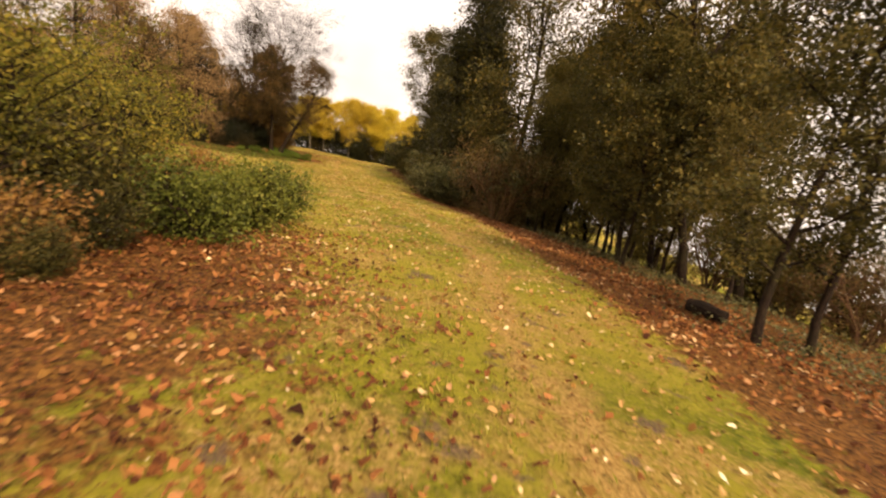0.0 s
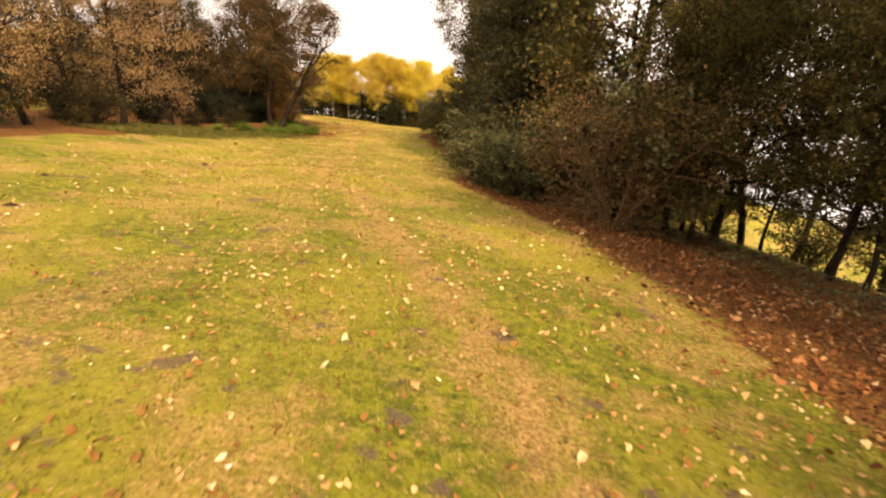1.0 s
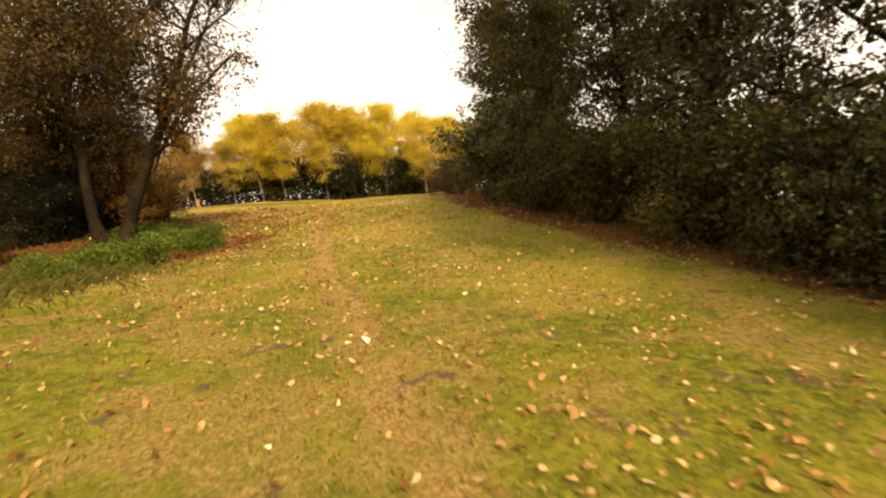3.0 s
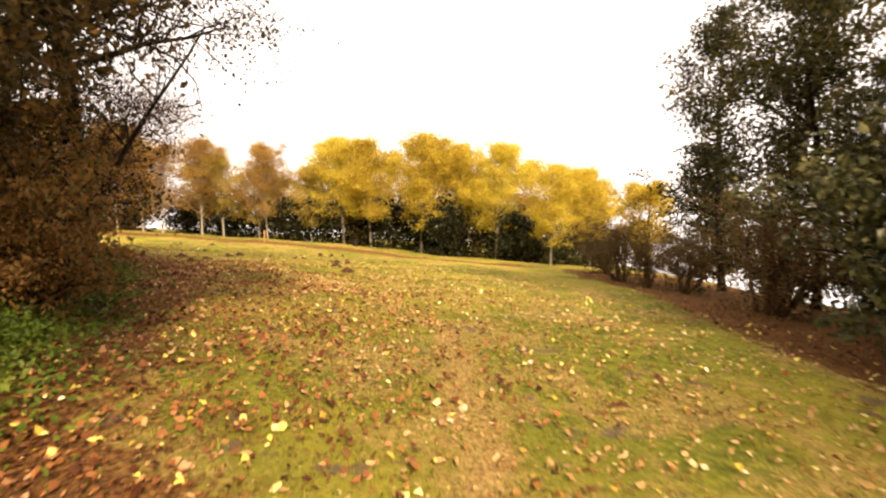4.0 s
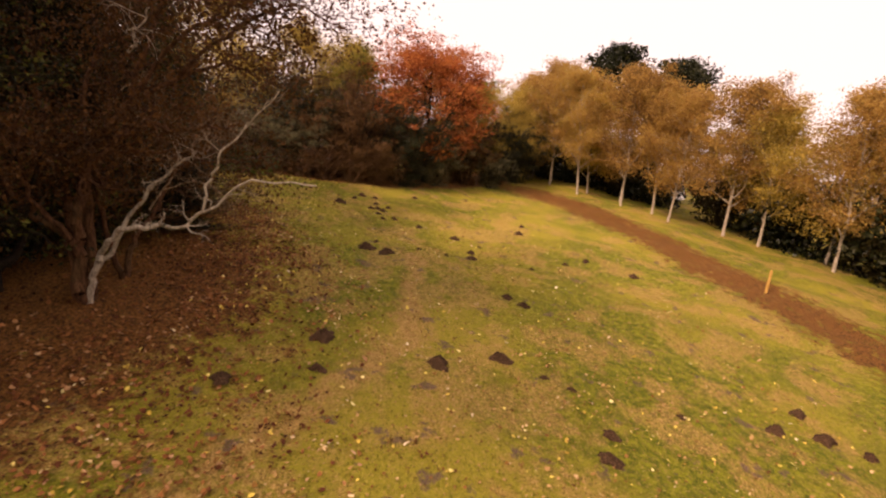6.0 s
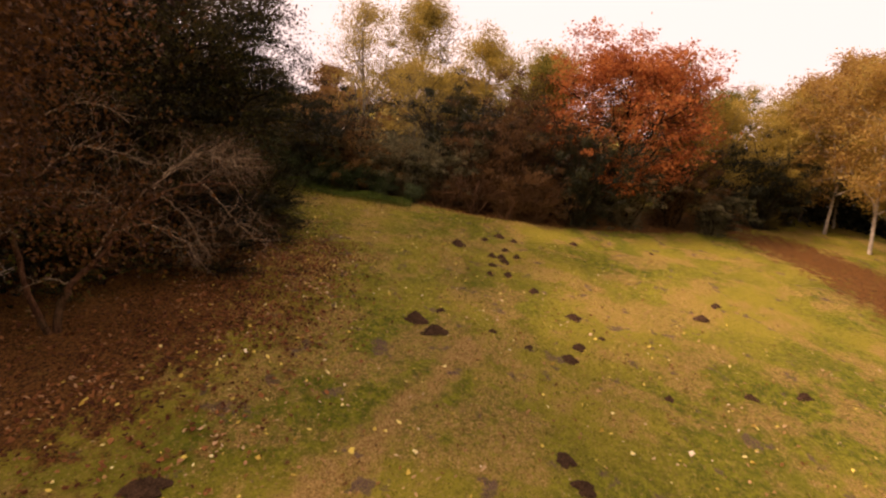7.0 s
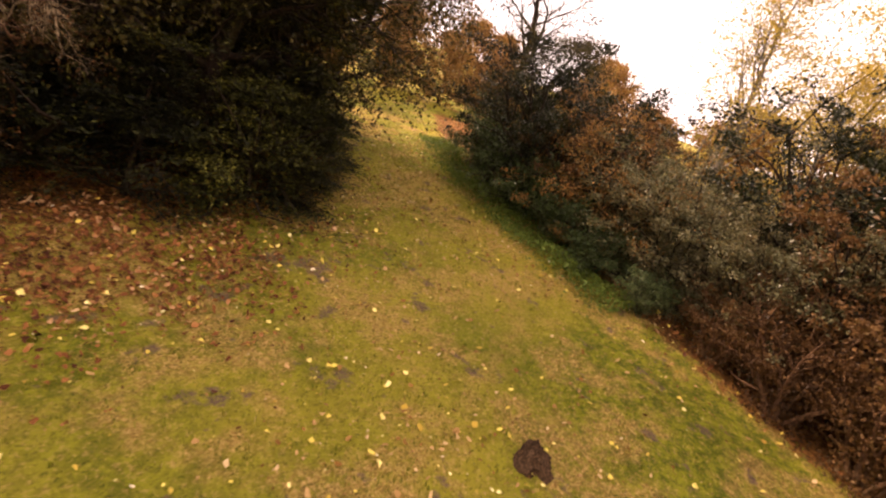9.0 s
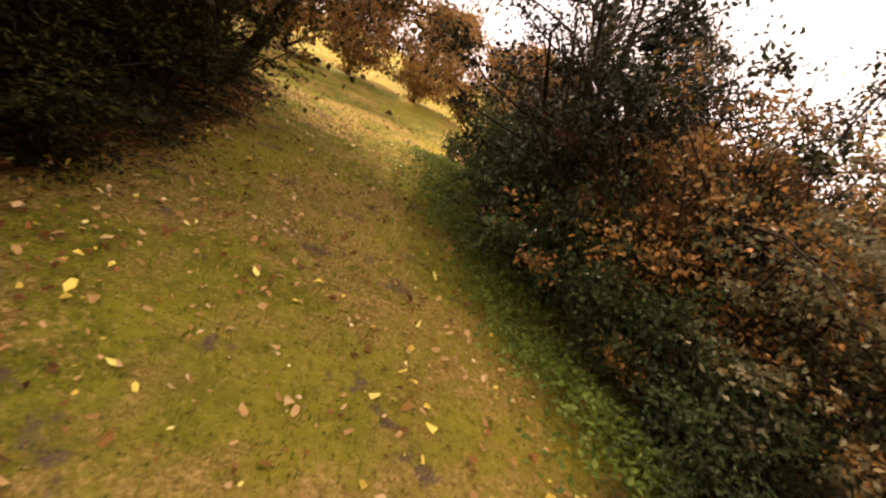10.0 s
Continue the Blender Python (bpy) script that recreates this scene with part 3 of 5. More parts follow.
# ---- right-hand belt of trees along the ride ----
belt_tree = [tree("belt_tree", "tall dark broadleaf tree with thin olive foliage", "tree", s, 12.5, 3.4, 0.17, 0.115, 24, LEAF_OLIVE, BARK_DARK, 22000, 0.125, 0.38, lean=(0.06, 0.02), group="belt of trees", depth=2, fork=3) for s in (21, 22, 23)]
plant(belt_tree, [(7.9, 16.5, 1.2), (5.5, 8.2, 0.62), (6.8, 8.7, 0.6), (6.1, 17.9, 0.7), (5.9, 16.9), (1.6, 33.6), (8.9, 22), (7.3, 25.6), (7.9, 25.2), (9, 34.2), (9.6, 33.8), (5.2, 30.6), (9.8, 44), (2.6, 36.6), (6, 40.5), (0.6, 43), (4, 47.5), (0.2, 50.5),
                   (-3.2, 59), (-4.0, 58.8), (-2.8, 64), (-3.4, 70), (-4, 76.5), (0.5, 55), (10.4, 46.5), (9.2, 49), (4.4, 27.5), (6.0, 29.8), (6.8, 22.4, 1.12), (8.4, 19.4, 1.05), (9.8, 16.4, 1.0), (9.6, 27, 1.1), (7.6, 13.2, 0.8)], rng, 0.85, 1.12)
near_dark = [tree("dark_evergreen", "dense evergreen tree with dark foliage down to the ground", "tree", s, 13.8, 3.5, 0.06, 0.16, 36, LEAF_HOLM, BARK_DARK, 14000, 0.17, 0.42, shape=lambda u: (1.0 - 0.62 * u) * (0.8 + 0.25 * math.sin(11 * u)), angle=0.1, lift=0.04, depth=2) for s in (24, 25)]
plant(near_dark, [(-0.4, 40.5), (-0.4, 45.6), (-1.6, 49.8), (-2.9, 54.0), (0.8, 37.8), (-3.4, 61.5), (-3.6, 67), (1.8, 42), (-4.2, 73)], rng, 0.85, 1.05)
back_belt = tree("belt_tree", "dense olive-brown broadleaf tree on the far side of the belt", "tree", 26, 12.5, 3.8, 0.2, 0.14, 24, LEAF_OLIVE, BARK_DARK, 11000, 0.18, 0.45, group="belt of trees", depth=2, fork=3)
plant([back_belt], [(11.2, 24.6), (11.6, 28.6), (11.0, 31.6), (12.2, 36), (1.6, 57.5, 0.9), (0.8, 62.5, 0.85)], rng, 0.92, 1.08)
copy_thing(near_dark[0], spot(-0.1, 41.4, 70, 1.22))
copy_thing(near_dark[1], spot(1.0, 38.8, 160, 1.18))
copy_thing(belt_tree[0], spot(3.2, 31.4, 40, 1.3))
copy_thing(belt_tree[1], spot(4.2, 29.0, 290, 1.25))
pale_bush = [bush("belt_bush", "broad bush with pale grey-green leathery leaves", "bush", s, 3.9, 2.5, LEAF_PALE, BARK_DARK, 12000, 0.165, 14, 0.24, group="belt bushes", depth=2) for s in (31, 32)]
plant(pale_bush, [(-1.6, 34.0, 0.72), (-6.0, 57.4), (-2.6, 43.4, 0.8), (-0.6, 31.8, 0.62), (-2.2, 39.4, 0.66), (2.9, 29.8, 1.05)], rng, 0.9, 1.0)
brown_bush = [bush("brown_bush", "twiggy bush with thinning brown leaves", "bush", s, 3.4, 2.2, LEAF_OAK, BARK_RED, 10000, 0.085, 11, 0.26, group="belt bushes") for s in (33, 34)]
plant(brown_bush, [(2.2, 27.6, 1.12), (3.3, 31.4), (-6.8, 63), (-7.2, 68.5), (-8.4, 74), (-8.2, 79.5), (10.9, 12.6, 0.7), (11.6, 16.5), (10.8, 20.5), (-7.9, 71)], rng, 0.7, 1.0)

plant([bush("belt_thicket", "olive shaded shrub beneath the belt of trees", "bush", 35, 3.2, 2.2, LEAF_OLIVE, BARK_DARK, 7000, 0.125, 9, 0.3, group="belt bushes", depth=2)],
      [(-1.4, 38.3, 1.0), (-2.0, 41.4, 1.05), (-2.7, 45.2, 1.0), (-3.2, 48.2, 1.0), (-4.4, 51.2, 0.95), (-5.6, 54.2, 0.9), (0.4, 36.2, 1.0), (-0.6, 44.0, 1.1), (6.6, 38), (5, 40.6), (7.6, 42), (3.4, 45), (6.6, 45.6), (10.4, 41), (1.4, 49), (4.6, 51), (0, 57), (-1.2, 62)], rng, 0.85, 1.15)

plant([bush("belt_shrub", "loose olive shrub on the far side of the belt", "bush", 36, 3.4, 2.2, LEAF_OLIVE, BARK_DARK, 5000, 0.16, 10, 0.32, group="belt bushes", depth=2)],
      [(12, 18.6), (12.4, 29.4), (12.8, 36), (12.6, 15.4), (13.2, 21.2), (2.2, 57), (1.4, 61), (3.4, 65), (0.4, 66.5), (4.6, 59.5), (0.8, 71), (5.2, 54.5), (-0.6, 76), (2.6, 69)], rng, 0.8, 1.0)

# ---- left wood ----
# Odd seeds take the leaf colours darkened to stand for the wood's shade.
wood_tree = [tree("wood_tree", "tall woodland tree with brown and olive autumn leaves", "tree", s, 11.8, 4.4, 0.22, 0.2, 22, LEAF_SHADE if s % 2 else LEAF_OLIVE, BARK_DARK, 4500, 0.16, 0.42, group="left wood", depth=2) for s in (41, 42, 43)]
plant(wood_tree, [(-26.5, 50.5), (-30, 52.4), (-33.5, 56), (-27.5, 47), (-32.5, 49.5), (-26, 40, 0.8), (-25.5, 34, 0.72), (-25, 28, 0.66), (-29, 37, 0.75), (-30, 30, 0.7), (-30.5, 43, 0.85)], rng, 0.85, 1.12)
edge_tree = [tree("edge_tree", "low-branched woodland tree with sunlit russet-brown leaves", "tree", s, 11, 4.0, 0.1, 0.17, 22, LEAF_RUSSET if s % 2 else LEAF_OAK, BARK_DARK, 12000, 0.115, 0.40, group="left wood", depth=2) for s in (141, 143, 142)]
plant(edge_tree, [(-22.8, 43.5), (-21.8, 38), (-21.4, 32), (-21.2, 26.5), (-21.6, 21), (-21.6, 35), (-21.2, 29.5)], rng, 0.72, 0.9)


def forked_oak(seed, trunks, n_leaves, leaf, leaf_mat, label):
    """An oak whose dark trunks part at the ground: rows of (x, y, lean x, lean y, height, radius, spread)."""
    rg = np.random.default_rng(seed)
    root = tagged(new("forked_oak"), label, "tree", "oaks by the ride")
    tips = []
    for x, y, lx, ly, height, radius, spread in trunks:
        segs, ends = grow(rg, height, spread, 0.3, radius, 15, 0.05, (lx, ly), None, 3, 0.3, 0.35, 0.11, 3, 1.25)
        x0, y0, z0, r0, *rest = segs[0][0]
        segs[0][0] = (x0, y0, z0, r0 * 1.45, *rest)
        v, f = tubes(segs[0], 10)
        v1, f1 = tubes(segs[1], 6)
        v2, f2 = tubes(segs[2], 3)
        v = np.concatenate([v, v1, v2]) + np.array([x, y, 0])
        part("trunk", mesh_of("trunk", v, np.concatenate([f, f1 + 20 * len(segs[0]), f2 + 20 * len(segs[0]) + len(v1)]), BARK_DARK, True), root)
        tips.append(ends[ends[:, 2] > 2.6] + np.array([x, y, 0]))
    pts = clumped(np.concatenate(tips), n_leaves, 0.32, rg, 0.5)
    v, f = leaves(pts, leaf, rg, 0.3, 0.6, 0.3)
    part("crown", mesh_of("crown", v, f, leaf_mat), root)
    return root


LEAF_BURNT = foliage("leaf_burnt", [(0.022, 0.018, 0.006), (0.065, 0.048, 0.014), (0.15, 0.085, 0.026), (0.30, 0.15, 0.05)], through_light=0.4)
first_oak = forked_oak(149, [(0, 0, 0.22, 0.05, 10.0, 0.2, 4.0), (-0.9, 0.4, -0.05, 0.1, 10.5, 0.17, 3.6)], 46000, 0.115, LEAF_BURNT, "dark two-trunked oak with thinning burnt-brown leaves")
first_oak.matrix_basis = spot(-19.4, 52.0)
second = forked_oak(150, [(0, 0, 0.12, -0.06, 10.5, 0.22, 4.0), (-0.5, -0.5, -0.25, 0.05, 9.0, 0.13, 3.2), (0.7, 0.5, 0.3, 0.12, 8.0, 0.1, 2.8)], 34000, 0.115, LEAF_BURNT, "dark three-trunked oak with thinning burnt-brown leaves")
second.matrix_basis = spot(-24.0, 55.2)
# The oaks and sapling here use the shade-darkened leaf, not full brown-olive.
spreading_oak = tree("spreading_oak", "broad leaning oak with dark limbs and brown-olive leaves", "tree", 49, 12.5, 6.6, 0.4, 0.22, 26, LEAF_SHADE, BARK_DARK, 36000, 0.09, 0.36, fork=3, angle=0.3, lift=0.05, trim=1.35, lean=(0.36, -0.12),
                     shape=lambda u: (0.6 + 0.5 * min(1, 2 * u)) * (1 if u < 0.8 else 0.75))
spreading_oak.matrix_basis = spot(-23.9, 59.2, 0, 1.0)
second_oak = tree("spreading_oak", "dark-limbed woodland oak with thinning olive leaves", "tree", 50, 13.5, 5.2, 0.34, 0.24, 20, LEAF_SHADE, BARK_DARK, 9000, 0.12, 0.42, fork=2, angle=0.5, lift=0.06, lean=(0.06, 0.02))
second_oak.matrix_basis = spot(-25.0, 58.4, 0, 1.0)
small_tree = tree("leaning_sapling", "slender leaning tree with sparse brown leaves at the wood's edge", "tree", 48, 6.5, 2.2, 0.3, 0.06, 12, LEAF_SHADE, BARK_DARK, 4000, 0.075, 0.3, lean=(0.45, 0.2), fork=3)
small_tree.matrix_basis = spot(-22.4, 57.4, 0, 1.0)
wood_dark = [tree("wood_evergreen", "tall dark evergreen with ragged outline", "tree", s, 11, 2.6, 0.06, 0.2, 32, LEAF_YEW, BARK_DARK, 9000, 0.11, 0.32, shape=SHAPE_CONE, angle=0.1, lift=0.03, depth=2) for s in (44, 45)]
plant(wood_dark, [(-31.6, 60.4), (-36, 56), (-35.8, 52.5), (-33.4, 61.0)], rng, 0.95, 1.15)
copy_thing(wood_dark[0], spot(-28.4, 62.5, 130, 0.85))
# Shade beneath the wood is likewise in the colour of these bushes.
plant([bush("thicket_bush", "thicket bush beneath the trees, its shade put into dark leaf colours", "bush", s, 2.6, 2.0, LEAF_DARK if s % 2 else LEAF_SHADE, BARK_DARK, 11000, 0.095, 8, 0.28, group="wood thicket", depth=2) for s in (46, 47)],
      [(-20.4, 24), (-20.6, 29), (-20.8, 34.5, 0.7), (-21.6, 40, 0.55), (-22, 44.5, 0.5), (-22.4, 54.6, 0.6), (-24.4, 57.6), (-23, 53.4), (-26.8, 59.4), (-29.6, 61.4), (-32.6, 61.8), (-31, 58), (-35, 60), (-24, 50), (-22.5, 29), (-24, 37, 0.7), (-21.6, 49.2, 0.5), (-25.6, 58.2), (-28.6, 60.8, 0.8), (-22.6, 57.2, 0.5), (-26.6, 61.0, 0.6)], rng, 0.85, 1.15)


plant([bush("edge_bush", "wild bush with russet, orange and green leaves at the wood's edge", "bush", 147, 2.7, 1.7, LEAF_FLAME, BARK_DARK, 8000, 0.12, 9, 0.28, depth=2)],
      [(-21.0, 56.2, 0.9), (-20.2, 55.4, 0.6)], rng)

mound = bush("bramble_mound", "low rounded mound of dark green bramble in rough grass", "bush", 148, 0.75, 1.0, LEAF_NETTLE, BARK_RED, 5200, 0.06, 12, 0.14, group="mounds before the wood", depth=2)
plant([mound], [(-16.0, 50.3, 0.9), (-16.9, 48.7, 1.1), (-17.9, 46.9, 0.9), (-18.7, 45.0, 1.15), (-19.3, 42.8, 0.9)], rng)


# ---- the old many-stemmed thorn by the meadow ----
def bend_line(points, steps=5):
    """A smooth line through the points."""
    p = np.array(points, float)
    p = np.concatenate([[2 * p[0] - p[1]], p, [2 * p[-1] - p[-2]]])
    out = []
    for i in range(1, len(p) - 2):
        for k in range(steps):
            u = k / steps
            out.append(0.5 * (2 * p[i] + (p[i + 1] - p[i - 1]) * u + (2 * p[i - 1] - 5 * p[i] + 4 * p[i + 1] - p[i + 2]) * u * u + (3 * p[i] - p[i - 1] - 3 * p[i + 1] + p[i + 2]) * u ** 3))
    return np.array(out + [p[-2]])


def stem_mesh(name, points, r0, r1, material, seed, twigs=0, reach=0.8, lift=0.0, thin=0.008):
    """One bent stem, tapering, with bare twigs along its outer half."""
    rg = np.random.default_rng(seed)
    line = bend_line(points)
    n = len(line)
    line[1:] += np.cumsum(rg.normal(size=(n - 1, 3)) * 0.022, 0) + rg.normal(size=(n - 1, 3)) * 0.018
    rad = np.linspace(r0, r1, n)
    segs = [(*line[i], rad[i], *line[i + 1], rad[i + 1]) for i in range(n - 1)]
    v, f = tubes(segs, 7)
    sub, tips = [[], [], []], []
    for _ in range(twigs):
        i = int(rg.uniform(0.35, 0.98) * (n - 1))
        limb(sub, tips, rg, line[i], unit(line[min(i + 1, n - 1)] - line[max(i - 1, 0)]) + rg.normal(size=3) * 0.8, reach * rg.uniform(0.5, 1.2), max(rad[i] * 0.6, thin), 2, 0.42, lift, 2)
    if sub[2]:
        v2, f2 = tubes(sub[2], 3)
        v, f = np.concatenate([v, v2]), np.concatenate([f, f2 + len(v)])
    return mesh_of(name, v, f, material, True), np.array(tips if tips else line[-3:])


def old_thorn():
    root = tagged(new("old_thorn_tree"), "old many-stemmed thorn with bare pale branches and orange-brown leaves", "tree")
    r, b = np.array([0.35, 0.94, 0]), np.array([-0.94, 0.35, 0])     # along the wood's edge, and into the wood
    def at(u, z, w=0.0):
        return u * r + w * b + np.array([0, 0, z])
    stems = [
        ([at(0.12, -0.2), at(0.3, 0.6), at(0.6, 1.1, -0.1), at(1.1, 1.6, -0.2), at(1.7, 1.72, -0.25), at(2.25, 1.75, -0.3), at(2.6, 2.0, -0.3), at(3.5, 2.5, -0.4), at(4.5, 2.5, -0.4)], 0.06, 0.012, BARK_PALE, 10, 0.5),
        ([at(2.55, 1.95, -0.3), at(2.65, 2.3, -0.3), at(2.95, 2.9, -0.3), at(3.35, 3.4, -0.25), at(3.75, 3.95, -0.2)], 0.024, 0.008, BARK_PALE, 6, 0.5),
        ([at(0.05, -0.2), at(0.1, 0.9), at(0.2, 1.7), at(0.6, 2.7, 0.1), at(1.3, 3.25, 0.1), at(2.1, 3.25), at(2.95, 3.3)], 0.12, 0.016, BARK_THORN, 22, 0.9),
        ([at(0.3, 0.6), at(0.5, 1.15, 0.2), at(1.0, 1.95, 0.25), at(1.6, 2.6, 0.3), at(2.1, 2.8, 0.3)], 0.05, 0.012, BARK_PALE, 12, 0.7),
        ([at(-0.1, -0.2), at(-0.1, 1.1), at(-0.55, 1.7, -0.2), at(-0.85, 2.4, -0.3), at(-0.95, 2.85, -0.3), at(-0.6, 3.0, -0.35), at(-0.05, 3.1, -0.4)], 0.09, 0.012, BARK_THORN, 16, 0.7),
        ([at(0.02, -0.2, 0.1), at(0.05, 1.4, 0.15), at(0.15, 2.6, 0.2), at(0.95, 3.5, 0.2), at(1.45, 4.4, 0.2), at(1.8, 5.3, 0.2)], 0.11, 0.014, BARK_THORN, 26, 1.0),
        ([at(-0.15, -0.2, 0.2), at(-0.4, 1.2, 0.4), at(-0.9, 2.4, 0.7), at(-1.3, 3.6, 0.9), at(-1.2, 4.6, 1.0)], 0.1, 0.016, BARK_THORN, 24, 1.0),
        ([at(0.15, 2.6, 0.2), at(0.1, 3.6, 0.4), at(0.4, 4.6, 0.6), at(0.9, 5.4, 0.7)], 0.05, 0.012, BARK_THORN, 18, 1.0),
        ([at(0.9, 3.4, 0.2), at(1.8, 4.0, 0.4), at(2.6, 4.3, 0.5), at(3.4, 4.1, 0.5)], 0.04, 0.01, BARK_THORN, 18, 0.9),
        ([at(0.9, 3.4, 0.2), at(1.9, 4.6, 0.3), at(2.7, 5.0, 0.4), at(3.3, 5.3, 0.4)], 0.045, 0.01, BARK_THORN, 24, 1.1),
        ([at(0.4, 4.6, 0.6), at(0.9, 5.3, 0.6), at(1.6, 5.6, 0.6), at(2.4, 5.7, 0.6)], 0.035, 0.01, BARK_THORN, 22, 1.1),
        ([at(1.8, 4.0, 0.4), at(2.8, 4.8, 0.5), at(3.7, 5.2, 0.5), at(4.4, 4.9, 0.5)], 0.035, 0.01, BARK_THORN, 22, 1.0),
        ([at(1.1, 4.3, 0.2), at(1.5, 4.6, -0.1), at(1.9, 5.0, -0.3)], 0.025, 0.008, BARK_PALE, 6, 0.6),
        ([at(0.6, 2.7, 0.1), at(1.3, 2.75, 0.6), at(2.2, 2.7, 0.9), at(3.1, 2.9, 1.0)], 0.035, 0.01, BARK_THORN, 14, 0.9),
        ([at(0, 1.2, -0.1), at(-0.2, 2.1, -0.6), at(0.1, 2.9, -1.0), at(0.7, 3.4, -1.3)], 0.045, 0.012, BARK_THORN, 14, 0.9),
    ]
    all_tips = []
    for k, (pts, r0, r1, mat, tw, reach) in enumerate(stems):
        me, tips = stem_mesh("stem", pts, r0, r1, mat, 900 + k, tw, reach, 0.0)
        part("stem", me, root, "bare pale branch" if mat is BARK_PALE else "")
        if mat is BARK_THORN:
            all_tips.append(tips)
    rg = np.random.default_rng(909)
    v, f = leaves(clumped(np.concatenate(all_tips), 26000, 0.42, rg), 0.066, rg, 0.3, 0.6, 0.3)
    part("foliage", mesh_of("foliage", v, f, LEAF_THORN), root)
    return root


old_thorn().matrix_basis = spot(-28.2, 64.1, 0, 1.06)


def arching_thorn():
    """A half-dead thorn: a bent stem, tiers of arching bare branches and drooping twigs."""
    root = tagged(new("arching_thorn"), "half-dead thorn with arching tan-grey branches and few rust-brown leaves", "tree")
    r, b = np.array([-0.83, 0.56, 0]), np.array([-0.56, -0.83, 0])
    def at(u, z, w=0.0):
        return u * r + w * b + np.array([0, 0, z])
    stems = [
        ([at(0, -0.2), at(0.1, 0.6), at(0.35, 1.05), at(0.8, 1.5, 0.1), at(1.3, 2.2, 0.2), at(1.9, 2.75, 0.3), at(2.8, 3.0, 0.3), at(3.5, 2.9, 0.4)], 0.085, 0.014, BARK_THORN, 18, 0.8, -0.03),
        ([at(-0.1, -0.2), at(-0.3, 0.8), at(-0.35, 2.0, 0.1), at(0, 3.2, 0.1), at(0.05, 4.0), at(-0.25, 5.1)], 0.07, 0.012, BARK_THORN, 14, 0.7, 0.05),
        ([at(0.05, 4.0), at(0.5, 4.4, 0.1), at(1.1, 4.45, 0.2), at(1.7, 4.15, 0.2)], 0.017, 0.008, BARK_TWIG, 19, 0.6, 0.0),
        ([at(0.8, 1.5, 0.1), at(1.2, 2.3, -0.2), at(1.0, 2.8, -0.4), at(0.4, 2.85, -0.5), at(-0.3, 2.7, -0.5)], 0.026, 0.01, BARK_TWIG, 28, 0.8, -0.04),
        ([at(1.9, 2.75, 0.3), at(2.4, 2.4, -0.1), at(2.7, 1.8, -0.3), at(2.9, 1.3, -0.4)], 0.019, 0.007, BARK_TWIG, 25, 0.6, -0.08),
        ([at(1.0, 1.9, 0.1), at(1.6, 2.25, -0.4), at(2.2, 2.0, -0.6), at(2.5, 1.5, -0.7)], 0.019, 0.007, BARK_TWIG, 25, 0.6, -0.08),
        ([at(1.3, 2.2, 0.2), at(2.1, 3.05), at(2.9, 3.5, 0.1), at(3.7, 3.2, 0.2)], 0.022, 0.008, BARK_TWIG, 35, 0.8, 0.02),
        ([at(1.9, 2.7, 0.3), at(2.6, 3.3, 0.5), at(3.4, 3.6, 0.6), at(4.1, 3.1, 0.6)], 0.021, 0.008, BARK_TWIG, 32, 0.8, -0.02),
        ([at(2.8, 3.0, 0.3), at(3.3, 2.5, -0.1), at(3.7, 1.9, -0.2), at(4.1, 1.7, -0.2)], 0.017, 0.007, BARK_TWIG, 25, 0.7, -0.06),
        ([at(0.35, 1.05), at(0.05, 1.15, -0.2), at(-0.4, 1.1, -0.3)], 0.013, 0.007, BARK_TWIG, 6, 0.4, 0.0),
        ([at(-0.35, 2.0, 0.1), at(-0.8, 2.6), at(-1.4, 2.9, -0.1), at(-1.9, 2.7, -0.1)], 0.022, 0.008, BARK_TWIG, 25, 0.8, -0.02),
        ([at(0, 3.1, 0.1), at(0.6, 3.5, 0.3), at(1.4, 3.5, 0.6), at(2.0, 3.2, 0.8)], 0.019, 0.008, BARK_TWIG, 25, 0.8, -0.02),
    ]
    haze = []
    for k, (pts, r0, r1, mat, tw, reach, lift) in enumerate(stems):
        me, tips = stem_mesh("stem" if mat is BARK_THORN else "branch", pts, r0, r1, mat, 820 + k, tw, reach, lift, 0.009)
        part("stem" if mat is BARK_THORN else "branch", me, root, "" if mat is BARK_THORN else "bare tan-grey branch")
        haze.append(tips)
    rg = np.random.default_rng(819)
    v, f = leaves(clumped(np.concatenate(haze), 7000, 0.3, rg), 0.045, rg, 0.3, 0.6, 0.3)
    part("foliage", mesh_of("foliage", v, f, LEAF_THORN), root, "few withered rust-brown leaves")
    return root


arching = arching_thorn()
arching.matrix_basis = spot(-29.6, 64.4, 0, 0.92)
copy_thing(arching, spot(-32.6, 63.2, -25, 0.8))

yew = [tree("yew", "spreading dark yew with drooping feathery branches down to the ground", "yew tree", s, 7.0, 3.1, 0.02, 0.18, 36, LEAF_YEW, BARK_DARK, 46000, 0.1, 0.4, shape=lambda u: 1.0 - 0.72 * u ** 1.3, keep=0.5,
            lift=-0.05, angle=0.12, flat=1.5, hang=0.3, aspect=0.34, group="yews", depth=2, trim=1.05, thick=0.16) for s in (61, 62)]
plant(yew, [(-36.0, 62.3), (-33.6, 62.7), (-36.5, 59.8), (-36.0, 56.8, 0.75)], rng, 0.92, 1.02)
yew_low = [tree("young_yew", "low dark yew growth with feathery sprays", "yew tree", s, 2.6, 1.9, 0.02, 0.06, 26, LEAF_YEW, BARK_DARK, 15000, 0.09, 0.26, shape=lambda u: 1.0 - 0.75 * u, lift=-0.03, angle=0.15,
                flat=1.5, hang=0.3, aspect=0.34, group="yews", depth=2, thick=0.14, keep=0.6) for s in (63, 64)]
